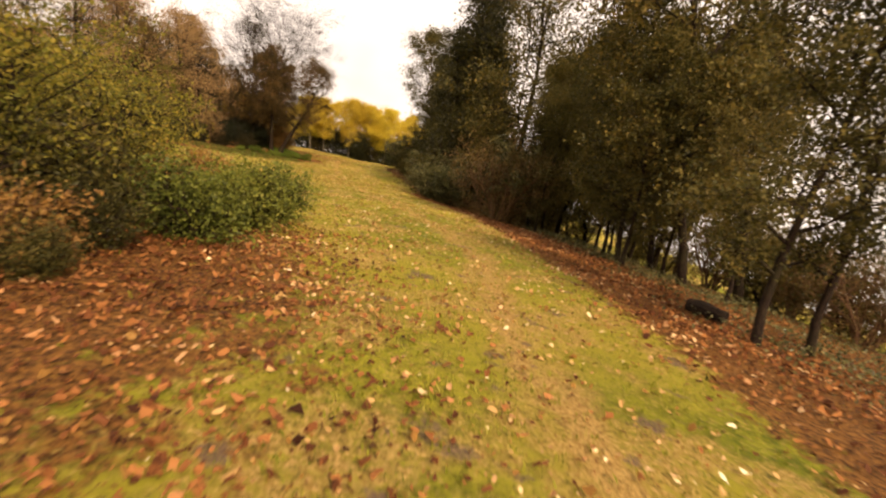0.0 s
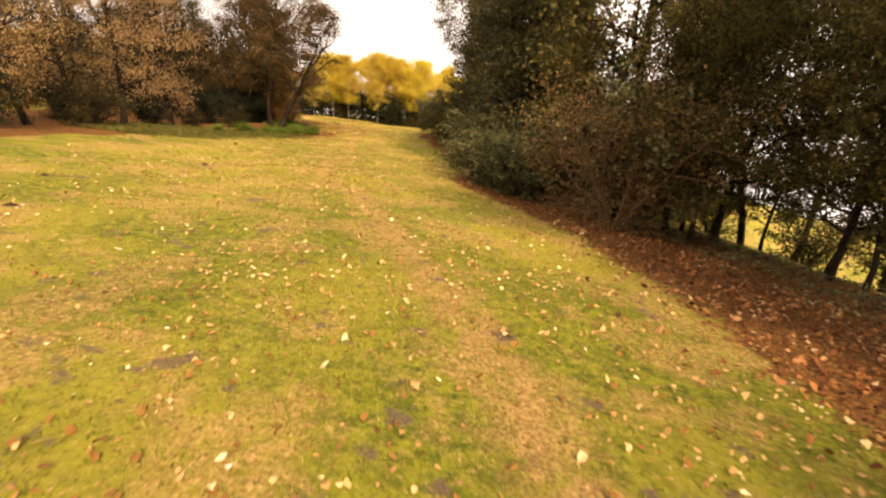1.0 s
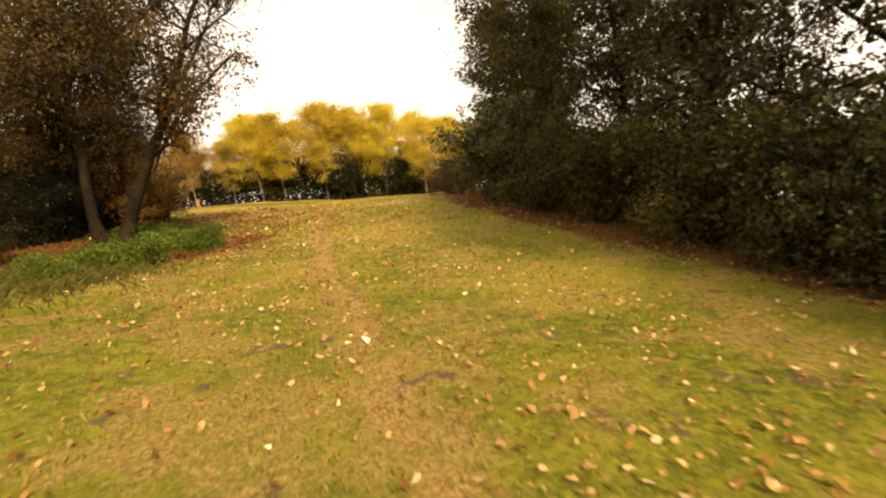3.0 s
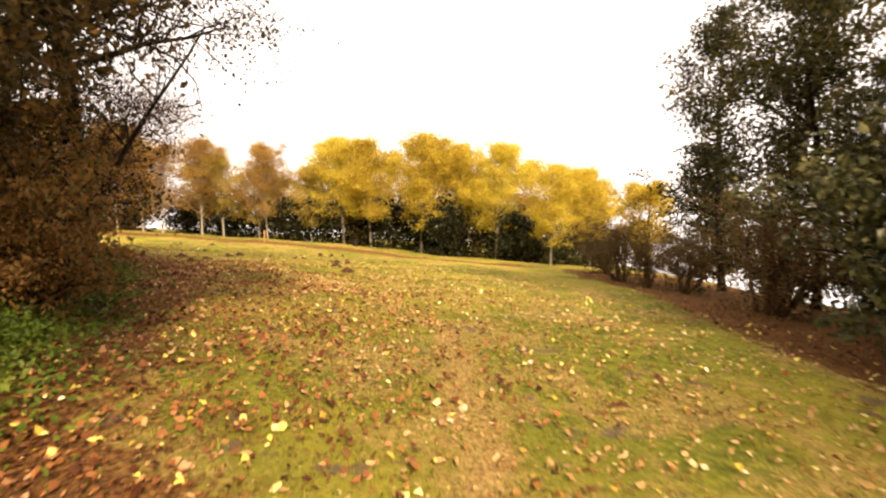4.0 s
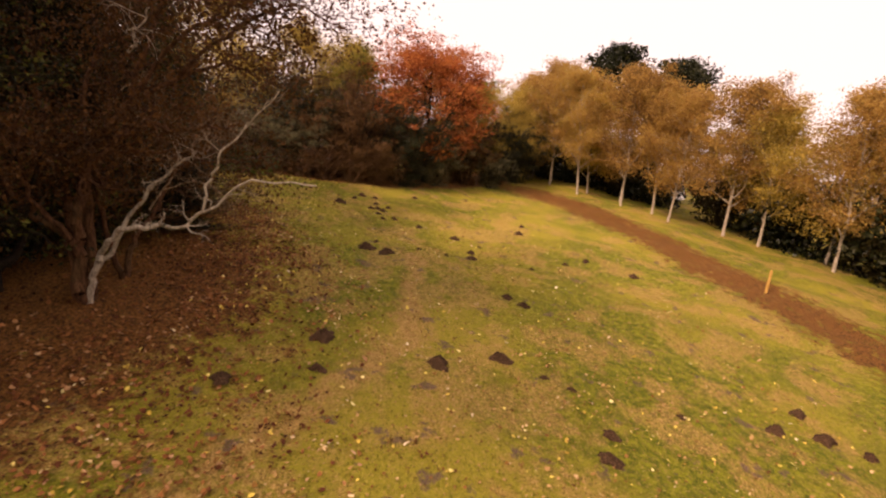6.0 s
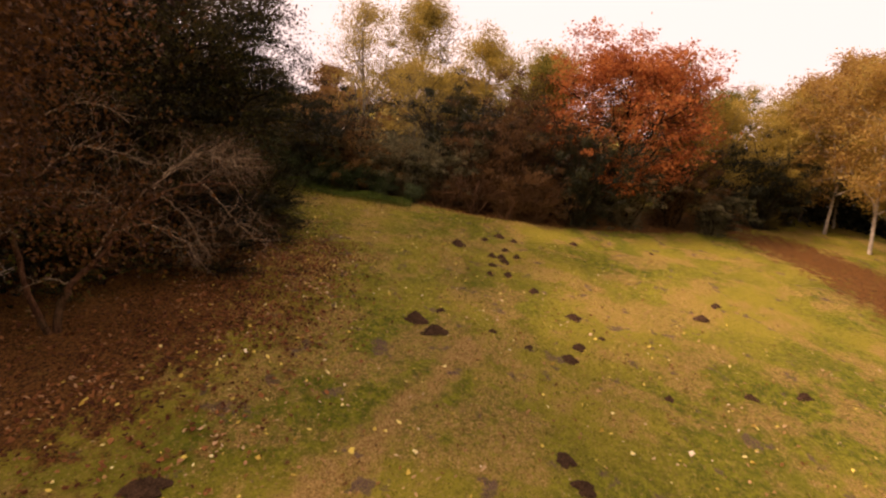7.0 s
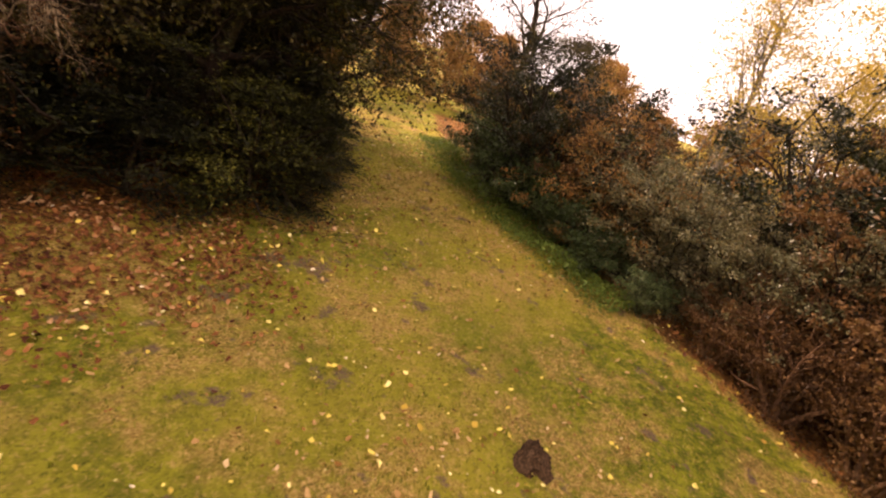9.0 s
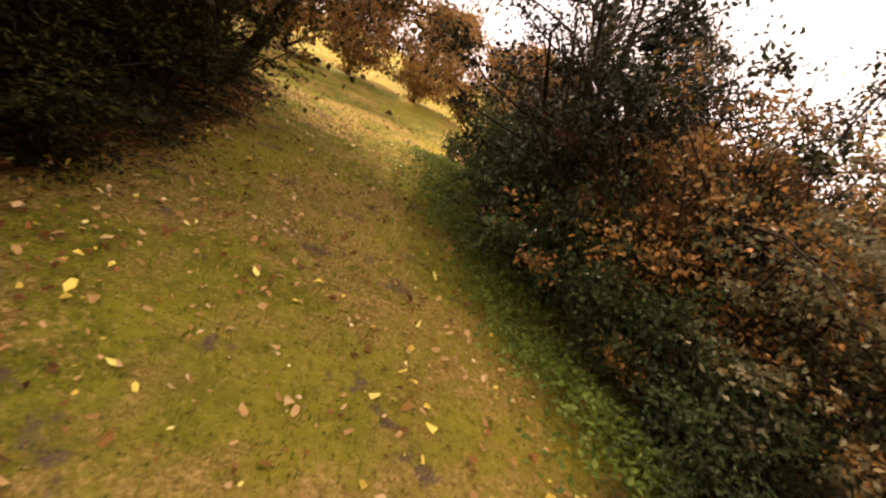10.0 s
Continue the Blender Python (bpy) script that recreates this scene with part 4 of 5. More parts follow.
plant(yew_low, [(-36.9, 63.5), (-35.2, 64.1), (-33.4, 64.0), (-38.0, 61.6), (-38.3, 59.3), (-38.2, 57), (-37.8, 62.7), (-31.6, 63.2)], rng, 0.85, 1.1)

brown_bough = tree("drooping_tree", "dense tree with drooping boughs of dark olive-brown leaves", "tree", 65, 8.6, 3.4, 0.25, 0.16, 26, LEAF_UMBER, BARK_DARK, 30000, 0.085, 0.34, lift=-0.04, angle=0.25, fork=2, thick=0.4)
plant([brown_bough], [(-37.0, 61.4, 1.0), (-34.2, 62.0, 0.95), (-36.4, 57.6, 1.0), (-45.4, 57.6, 0.64), (-49.6, 67.4, 0.6)], rng)
twig_tree = tree("twiggy_tree", "nearly leafless tree with a haze of grey-brown twigs", "tree", 66, 10.5, 3.2, 0.3, 0.11, 26, LEAF_UMBER, BARK_DARK, 4000, 0.07, 0.3, lift=0.12, angle=0.5, fork=3)
plant([twig_tree], [(-33.0, 62.2, 1.0), (-34.8, 61.6, 1.0), (-30.8, 62.2, 0.85), (-28.4, 61.0, 0.85)], rng)

# ---- west hedge and the trees behind it ----
hedge_bush = [bush("hedge_bush", label, "bush", s, 4.0, 1.8, mat, BARK_DARK, 21000, 0.08, 12, 0.17, group="west hedge", depth=2)
              for s, mat, label in ((51, LEAF_HEDGE, "overgrown mixed hedge bush with dull green and russet leaves"), (52, LEAF_DARK, "dense holly bush with dark glossy leaves"), (53, LEAF_RUST, "overgrown hedge bush with brown autumn leaves"))]
plant(hedge_bush, [(-45.0, 64.4, 0.78), (-43.9, 60.9, 0.95), (-46.0, 70.4), (-45.6, 67.4), (-46.8, 73.2), (-45.1, 62.6, 0.74), (-48.4, 75.4), (-45.5, 57.6, 0.8), (-50, 77.6), (-45.4, 65.8, 0.96), (-51.6, 80), (-46.2, 68.8), (-47, 54.4, 0.8), (-53.4, 82.4), (-47.8, 71.8),
                  (-49.8, 79.4, 0.8), (-55.4, 84, 0.8), (-51.8, 77.4), (-47.6, 63.6, 0.86), (-48, 66.6, 1.2), (-48.4, 69.2, 1.3), (-50.2, 74.4, 1.15), (-47.4, 60.8, 0.75), (-49.4, 71.6, 1.3), (-47.4, 68.0, 1.15)], rng, 0.86, 1.02)
brown_foot = bush("hedge_bush", "low twiggy hedge bush with dull brown leaves", "bush", 60, 2.0, 1.0, LEAF_RUST, BARK_RED, 9000, 0.06, 12, 0.15, group="west hedge", depth=2)
plant([brown_foot], [(-45.1, 70.1, 1.0), (-45.0, 68.8, 0.9), (-45.6, 71.4, 1.0), (-45.0, 67.4, 0.8)], rng)
flame_bush = bush("hedge_bush", "hedge bush with bright orange and russet leaves", "bush", 56, 3.0, 1.3, LEAF_FLAME, BARK_DARK, 12000, 0.06, 10, 0.18, group="west hedge", depth=2)
plant([flame_bush], [(-44.6, 63.4, 1.0), (-44.9, 61.6, 0.72), (-44.9, 59.0, 0.7)], rng)
foot_bush = [bush("hedge_bush", "low hedge shrub with grey-green and dark leaves", "bush", s, 1.7, 0.85, LEAF_LAUREL, BARK_DARK, 8000, 0.075, 10, 0.14, group="west hedge", depth=2) for s in (58, 59)]
plant(foot_bush, [(-43.7, 61.7, 1.0), (-43.95, 63.1, 0.8), (-43.9, 64.5, 0.75), (-43.6, 60.2, 1.2), (-44.0, 58.6, 1.1), (-44.3, 66.0, 0.7)], rng)
olive_tree = [tree("hedge_tree", "slender tree with thin yellow-olive leaves behind the hedge", "tree", s, 8.2, 3.6, 0.12, 0.12, 26, LEAF_GOLDEN if s % 2 else LEAF_BRIGHT, BARK_GREY, 27000, 0.105, 0.36, group="trees behind the hedge", depth=2) for s in (55, 57, 54)]
plant(olive_tree, [(-51.6, 66.4, 0.92), (-53.5, 80.4, 0.8), (-57.5, 77, 0.9), (-55.5, 83, 0.8), (-58, 86), (-62, 82), (-60, 70, 0.95), (-58.5, 63.5, 0.9), (-50.4, 70.6, 0.9), (-54.5, 69, 1.0), (-55, 63.4, 0.95), (-52.4, 78, 0.85), (-57.5, 60, 1.22)], rng, 0.92, 1.08)
thin_tree = tree("hedge_tree", "slender pale-branched tree with a few golden leaves", "tree", 155, 8.4, 3.3, 0.15, 0.12, 22, LEAF_GOLDEN, BARK_GREY, 7500, 0.1, 0.34, group="trees behind the hedge", fork=3, lift=0.2, angle=0.6)
plant([thin_tree], [(-51.3, 60.2, 1.0), (-50.8, 63.6, 0.72)], rng)
red_tree = tree("red_maple", "spreading maple with orange-red autumn crown", "tree", 71, 7.6, 4.3, 0.14, 0.18, 28, LEAF_RED, BARK_DARK, 38000, 0.135, 0.32, fork=3, flat=0.7, trim=1.05, thick=0.4)
red_tree.matrix_basis = spot(-49.0, 74.8, 40, 0.97, tall=1.02)
overhang = tree("overhanging_tree", "leaning broadleaf tree whose drooping brown boughs hang over the path", "tree", 75, 7.6, 3.8, 0.36, 0.16, 26, LEAF_OAK, BARK_DARK, 24000, 0.1, 0.3, lean=(-0.4, 0.06), lift=-0.07, angle=0.15, fork=3, hang=0.6)
overhang.matrix_basis = spot(-38.3, 56.4)
bare_tree = tree("bare_tree", "leafless dark tree with fine branches", "tree", 72, 9.5, 3.4, 0.3, 0.2, 18, LEAF_BROWN, BARK_DARK, 350, 0.12, 0.3, lift=0.18, angle=0.7, fork=3)
plant([bare_tree], [(-47.2, 53.2, 1.0)], rng)
south_tree = [tree("far_tree", "brown autumn tree beyond the sunlit lawn", "tree", 73, 10, 4.6, 0.02, 0.2, 26, LEAF_BROWN, BARK_DARK, 9000, 0.34, 0.55, depth=2, angle=0.15)]
plant(south_tree, [(-38.2, 44.0, 0.68), (-41, 42.6, 0.68), (-44.2, 42.8, 0.62), (-47.2, 44.0, 0.6), (-35.5, 45.8, 0.75), (-49.6, 46.4, 0.55), (-50, 40, 0.7), (-54, 36, 0.7), (-47, 33, 0.75), (-58, 45, 0.7), (-41, 28), (-62, 38, 0.8), (-53.5, 49, 0.6), (-66, 57, 0.8), (-67, 63, 0.85), (-68, 69, 0.8), (-66, 50, 0.8), (-69, 76, 0.8), (-70, 83, 0.8), (-51.2, 57, 0.46), (-53.2, 53.6, 0.5), (-57, 55, 0.55), (-49.8, 53.6, 0.46), (-54.5, 58.5, 0.55), (-56.5, 62, 0.52), (-56, 66.4, 0.5)], rng, 0.85, 1.05)
east_tree = [tree("far_tree", "distant olive tree beyond the lower lawn", "tree", 74, 9, 4.6, 0.08, 0.2, 16, LEAF_OLIVE, BARK_DARK, 4000, 0.5, 0.6, depth=2)]
plant(east_tree, [(40, 26), (44, 14), (38, 8), (6, 101), (46, 34)], rng, 0.85, 1.1)

# ---- bushes beside the start of the ride ----
LEAF_LIME = foliage("leaf_lime", [(0.04, 0.052, 0.010), (0.09, 0.108, 0.018), (0.17, 0.18, 0.03), (0.29, 0.27, 0.05)], through_light=0.35)
green_bush = bush("green_bush", "low leafy yellow-green bush beside a drift of leaves", "bush", 91, 1.0, 0.95, LEAF_LIME, BARK_DARK, 7000, 0.07, 14, 0.12)
green_bush.matrix_basis = spot(-3.5, 8.5, 0, 1.0)
copy_thing(green_bush, spot(-3.5, 6.9, 110, 0.95))
copy_thing(green_bush, spot(-3.6, 10.2, 200, 0.95))
dark_bush = bush("green_bush", "low dark green bush among fallen leaves", "bush", 95, 1.3, 1.1, LEAF_OLIVE, BARK_DARK, 7000, 0.08, 12, 0.16)
plant([dark_bush], [(-4.9, 6.3, 1.0), (-5.0, 4.4, 0.9), (-3.9, 5.4, 0.5), (-3.5, 4.2, 0.35)], rng)
start_shrub = [bush("ride_shrub", "tall loose shrub with olive and yellowing leaves", "bush", s, 3.2, 1.7, LEAF_BRIGHT, BARK_DARK, 11000, 0.085, 11, 0.26) for s in (92, 93)]
plant(start_shrub, [(-6.6, 9.2, 0.8), (-5.6, 5.6, 0.8), (-8.4, 12.4, 0.9)], rng, 0.9, 1.1)
plant([bush("bramble", "low bramble mound with reddish-brown leaves", "bush", 94, 0.8, 1.2, LEAF_BROWN, BARK_RED, 4000, 0.08, 14, 0.12)], [(-5.8, 6.9), (-5.6, 9.8), (-7.2, 14), (-4.1, 4.6, 0.8)], rng)

# ---- molehills ----
def molehill_mesh(seed):
    rg = np.random.default_rng(seed)
    rings, sides = 9, 22
    verts = [(0, 0, 1.0)]
    lobes = [(rg.uniform(0.08, 0.2), k, rg.uniform(0, 6.28)) for k in (2, 3, 5)]
    for i in range(1, rings + 1):
        u = i / rings
        for j in range(sides):
            a = 2 * math.pi * j / sides
            r = u * (1 + sum(h * math.sin(k * a + p) for h, k, p in lobes)) + rg.normal() * (0.03 + 0.07 * u)
            z = (0.5 + 0.5 * math.cos(math.pi * u)) ** 0.8 * (1 + rg.normal() * 0.12) + rg.normal() * 0.11 * (1 - u)
            verts.append((r * math.cos(a), r * math.sin(a), z if i < rings else -0.35))
    tris = [(0, 1 + j, 1 + (j + 1) % sides) for j in range(sides)]
    for i in range(rings - 1):
        for j in range(sides):
            a, b = 1 + i * sides + j, 1 + i * sides + (j + 1) % sides
            tris += [(a, a + sides, b + sides), (a, b + sides, b)]
    return mesh_of("molehill", verts, np.array(tris), SOIL, True)


MOLE_EAST = [(-19.6, 67.0), (-20.9, 69.3), (-19.4, 68.8), (-21.7, 71.5), (-22.1, 72.5), (-26.7, 70.7), (-27.0, 72.1), (-26.3, 72.8), (-25.9, 73.2), (-20.0, 72.4), (-20.4, 72.9), (-21.3, 71.9), (-22.2, 74.3), (-25.1, 75.1), (-25.3, 78.2), (-24.8, 77.1), (-24.5, 78.0), (-24.0, 78.5), (-24.6, 73.3), (-26.3, 68.4), (-25.9, 66.9)]
MOLE_WEST = [(-33.9, 69.9), (-33.5, 70.5), (-34.6, 70.3), (-34.2, 71.7), (-37.4, 72.3), (-40.1, 69.3), (-36.2, 73.5), (-33.9, 73.5), (-35.3, 74.2), (-33.3, 75.5), (-33.4, 79.6), (-34.6, 73.7), (-40.1, 71.4), (-37.8, 70.2), (-40.6, 70.9), (-39.7, 70.6), (-38.7, 70.8), (-38.2, 71.4), (-39.4, 71.1), (-41.4, 70.0), (-42.0, 71.0)]
MOLE_MORE = [(-34.2, 77.2), (-34.8, 78.4), (-38.3, 77.0), (-39.5, 77.6), (-44.2, 76.2), (-43.4, 73.2), (-30.6, 73.6), (-30.1, 73.9), (-27.5, 68.5), (-33.9, 72.6), (-11.0, 28.0), (-11.3, 22.4), (-9.2, 19.6), (-14.3, 41.0), (-24.0, 72.9), (-22.4, 72.6), (-20.4, 75.2), (-21.3, 66.0), (-39.8, 70.9), (-37.9, 70.9), (-42.2, 70.4), (-15.1, 37.3)]
BIG = {(-33.9, 69.9): 1.25, (-33.5, 70.5): 1.3, (-40.1, 69.3): 1.25, (-20.9, 69.3): 1.2, (-19.6, 67.0): 1.2, (-21.7, 71.5): 1.15, (-26.7, 70.7): 1.15, (-27.0, 72.1): 1.2, (-36.2, 73.5): 0.9, (-27.5, 68.5): 1.2}
mole_meshes = [molehill_mesh(s) for s in (1, 2, 3, 4)]
for k, (x, y) in enumerate(MOLE_EAST + MOLE_WEST + MOLE_MORE):
    size = BIG.get((x, y), 0.62 + 0.3 * ((k * 37 % 17) / 17)) * 0.2
    hill = tagged(new("molehill", mole_meshes[k % 4]), "fresh molehill of dark crumbled soil on the meadow grass", "molehill", "molehills")
    hill.matrix_basis = pose(x, y, float(terrain(x, y)) - 0.01, 0, 0, k * 71) @ Matrix.Diagonal((size * 1.15, size, size * 0.62, 1))

# ---- stake, stump and log ----
def lathe(profile, sides, wobble, seed):
    rg = np.random.default_rng(seed)
    verts, quads = [], []
    for r, z in profile:
        for j in range(sides):
            a = 2 * math.pi * j / sides
            q = r * (1 + rg.normal() * wobble)
            verts.append((q * math.cos(a), q * math.sin(a), z))
    for i in range(len(profile) - 1):
        for j in range(sides):
            a, b = i * sides + j, i * sides + (j + 1) % sides
            quads.append((a, b, b + sides, a + sides))
    return np.array(verts), np.array(quads)


v, f = lathe([(0.05, -0.3), (0.05, 0.85), (0.047, 0.88), (0.03, 0.9), (0.001, 0.9)], 10, 0.02, 1)
WOOD_STAKE = bark("stake_wood", (0.40, 0.22, 0.05), (0.64, 0.40, 0.11), mossy=0.1)
stake = tagged(new("wooden_stake", mesh_of("wooden_stake", v, f, WOOD_STAKE, False)), "yellowish round wooden stake standing in the leaf strip", "stake")
stake.matrix_basis = spot(-32.4, 84.6) @ pose(0, 0, 0, 3, 4, 0)
v, f = lathe([(0.26, -0.2), (0.22, 0.1), (0.2, 0.42), (0.18, 0.5), (0.1, 0.53), (0.001, 0.54)], 14, 0.06, 2)
stump = tagged(new("tree_stump", mesh_of("tree_stump", v, f, BARK_DARK, False)), "dark weathered stump beside a young tree", "stump")
stump.matrix_basis = spot(-27.6, 91.6)
v, f = lathe([(0.001, -0.4), (0.14, -0.4), (0.17, -0.2), (0.16, 0.2), (0.14, 0.4), (0.001, 0.41)], 12, 0.06, 3)
log = tagged(new("log", mesh_of("log", v, f, BARK_DARK, False)), "short dark log lying in the fallen leaves", "log")
log.matrix_basis = spot(5.6, 10.2) @ pose(0, 0, 0.1, 90, 0, 35)

# ---- parked vehicles beyond the row ----
def plain(name, colour, rough, metal=0.0, coat=0.0):
    m, nt, out = node_material(name)
    b = nt.nodes.new("ShaderNodeBsdfPrincipled")
    dirt = noised(nt, 3.0, 4, 0.6)
    nt.links.new(mixed(nt, math_node(nt, "MULTIPLY", stepped(nt, dirt, 0.45, 0.75), 0.3), colour, tuple(0.55 * c for c in colour)), b.inputs["Base Color"])
    b.inputs["Roughness"].default_value, b.inputs["Metallic"].default_value, b.inputs["Coat Weight"].default_value = rough, metal, coat
    nt.links.new(b.outputs["BSDF"], out.inputs["Surface"])
    return m


PAINT_WHITE, PAINT_SILVER = plain("white_car_paint", (0.80, 0.80, 0.78), 0.3, 0.0, 0.6), plain("silver_car_paint", (0.55, 0.56, 0.57), 0.3, 0.5, 0.6)
CAR_GLASS, RUBBER, WHEEL_METAL = plain("dark_car_glass", (0.012, 0.014, 0.016), 0.08), plain("tyre_rubber", (0.02, 0.02, 0.02), 0.85), plain("wheel_metal", (0.45, 0.45, 0.46), 0.35, 0.8)
LAMP_RED, LAMP_CLEAR = plain("rear_lamp", (0.35, 0.02, 0.015), 0.15), plain("front_lamp", (0.6, 0.6, 0.58), 0.1)


def shell(name, rings, material):
    """A closed skin over rings of (y, z, half-width): x runs across the car."""
    bm = bmesh.new()
    rows = []
    for ring in rings:
        left = [bm.verts.new((-w, y, z)) for y, z, w in ring]
        right = [bm.verts.new((w, y, z)) for y, z, w in reversed(ring)]
        rows.append(left + right)
    for a, b in zip(rows, rows[1:]):
        n = len(a)
        for i in range(n):
            bm.faces.new((a[i], a[(i + 1) % n], b[(i + 1) % n], b[i]))
    bm.faces.new(rows[0])
    bm.faces.new(list(reversed(rows[-1])))
    bmesh.ops.recalc_face_normals(bm, faces=bm.faces)
    bmesh.ops.bevel(bm, geom=[e for e in bm.edges if e.calc_face_angle(0) > 0.5], offset=0.035, segments=2, affect="EDGES")
    me = bpy.data.meshes.new(name)
    bm.to_mesh(me)
    bm.free()
    me.materials.append(material)
    return me


def slab(name, centre, size, material):
    bm = bmesh.new()
    bmesh.ops.create_cube(bm, size=1.0, matrix=Matrix.Translation(centre) @ Matrix.Diagonal((*size, 1)))
    bmesh.ops.bevel(bm, geom=bm.edges[:], offset=min(size) * 0.25, segments=2, affect="EDGES")
    me = bpy.data.meshes.new(name)
    bm.to_mesh(me)
    bm.free()
    me.materials.append(material)
    return me


def round_part(name, radius, width, hub, material):
    """A wheel part lying on the x axis: rim edge rounded, open to the hub radius."""
    prof = [(hub, -width / 2), (radius * 0.93, -width / 2), (radius, -width * 0.3), (radius, width * 0.3), (radius * 0.93, width / 2), (hub, width / 2)]
    v, f = lathe(prof, 20, 0.0, 1)
    return mesh_of(name, v[:, [2, 0, 1]], f, material, True)


def parked_vehicle(label, paint, length, height, bonnet, kind):
    """A car or van: y forward, wheels on the ground."""
    root = tagged(new(kind), label, kind)
    h, w, belt = length / 2, 0.88, height * 0.56
    part("body", shell("body", [[(-h, 0.35, w - 0.08), (-h + 0.05, 0.7, w - 0.04), (-h + 0.1, belt, w - 0.06)], [(-h + 0.7, 0.24, w), (-h + 0.7, 0.7, w), (-h + 0.7, belt + 0.02, w - 0.05)], [(0, 0.22, w), (0, 0.7, w + 0.02), (0, belt, w - 0.04)], [(h - bonnet, 0.24, w), (h - bonnet, 0.7, w), (h - bonnet, belt - 0.02, w - 0.06)], [(h, 0.32, w - 0.12), (h - 0.02, 0.6, w - 0.1), (h - 0.12, 0.74, w - 0.14)]], paint), root)
    part("cabin_glass", shell("cabin_glass", [[(-h + 0.12, belt - 0.04, w - 0.1), (-h + 0.35, height - 0.1, w - 0.24)], [(0, belt - 0.05, w - 0.08), (0, height - 0.08, w - 0.2)], [(h - bonnet + 0.05, belt - 0.06, w - 0.1), (h - bonnet - 0.6, height - 0.12, w - 0.24)]], CAR_GLASS), root, "dark window glass")
    part("roof", shell("roof", [[(-h + 0.3, height - 0.13, w - 0.2), (-h + 0.42, height - 0.03, w - 0.3)], [(0, height - 0.1, w - 0.16), (0, height, w - 0.26)], [(h - bonnet - 0.5, height - 0.14, w - 0.2), (h - bonnet - 0.65, height - 0.04, w - 0.3)]], paint), root)
    for y in (-h + 0.42, 0.05, h - bonnet - 0.25):
        for side in (-1, 1):
            part("pillar", slab("pillar", (side * (w - 0.13), y, (belt + height) / 2 - 0.03), (0.07, 0.09, height - belt), paint), root)
    for side in (-1, 1):
        part("rear_lamp", slab("rear_lamp", (side * (w - 0.2), -h + 0.04, 0.78), (0.2, 0.1, 0.18), LAMP_RED), root, "red rear lamp")
        part("headlight", slab("headlight", (side * (w - 0.32), h - 0.1, 0.62), (0.3, 0.14, 0.13), LAMP_CLEAR), root, "clear headlight")
        for y in (-h + 0.8, h - 0.85):
            tyre = part("wheel", round_part("wheel", 0.31, 0.2, 0.19, RUBBER), root, "black tyre")
            tyre.matrix_basis = pose(side * (w - 0.06), y, 0.31)
            part("rim", round_part("rim", 0.2, 0.16, 0.02, WHEEL_METAL), tyre, "grey metal rim")
    return root


def park(ob, x, y, turn):
    ob.matrix_basis = spot(x, y, turn, 1.0, -0.01)


park(parked_vehicle("white van parked beyond the young trees", PAINT_WHITE, 4.6, 1.95, 0.9, "van"), -55.6, 96.4, 118)
park(parked_vehicle("white hatchback car parked beyond the young trees", PAINT_WHITE, 4.0, 1.48, 1.05, "car"), -62.0, 88.6, 140)
park(parked_vehicle("silver hatchback car parked behind the young trees", PAINT_SILVER, 4.1, 1.46, 1.1, "car"), -60.2, 93.2, 130)

# ---- ground cover ----
LOOP = [(0.5, 0.5), (-1.4, 12), (-5, 23), (-8, 32), (-12, 46), (-15, 57), (-17, 66), (-22, 72), (-28, 74), (-34, 73), (-38, 70), (-41, 64), (-41.2, 54)]


def scatter(n, reach, rg, near=1.0):
    """Random ground points along the loop, thinning outwards."""
    line = np.array(LOOP)
    step = np.linalg.norm(np.diff(line, axis=0), axis=1)
    cum = np.concatenate([[0], np.cumsum(step)])
    s = rg.random(n) * cum[-1]
    x, y = np.interp(s, cum, line[:, 0]), np.interp(s, cum, line[:, 1])
    a, r = rg.random(n) * 2 * np.pi, reach * rg.random(n) ** (0.5 * near)
    return x + r * np.cos(a), y + r * np.sin(a)


def ground_z(x, y):
    bumps = sum(a * np.sin(x * kx + y * ky + p) for a, kx, ky, p in ((0.03, 0.9, 0.5, 1), (0.025, -0.6, 1.3, 2), (0.02, 1.9, -1.4, 3)))
    return terrain(x, y) + bumps


def along(line, n, width, rg, side=0.0):
    p = np.array(line, float)
    step = np.linalg.norm(np.diff(p, axis=0), axis=1)
    cum = np.concatenate([[0], np.cumsum(step)])
    s = rg.random(n) * cum[-1]
    x, y = np.interp(s, cum, p[:, 0]), np.interp(s, cum, p[:, 1])
    i = np.clip(np.searchsorted(cum, s) - 1, 0, len(step) - 1)
    d = (np.diff(p, axis=0) / step[:, None])[i]
    o = rg.normal(size=n) * width * 0.5 + side
    return x - d[:, 1] * o, y + d[:, 0] * o


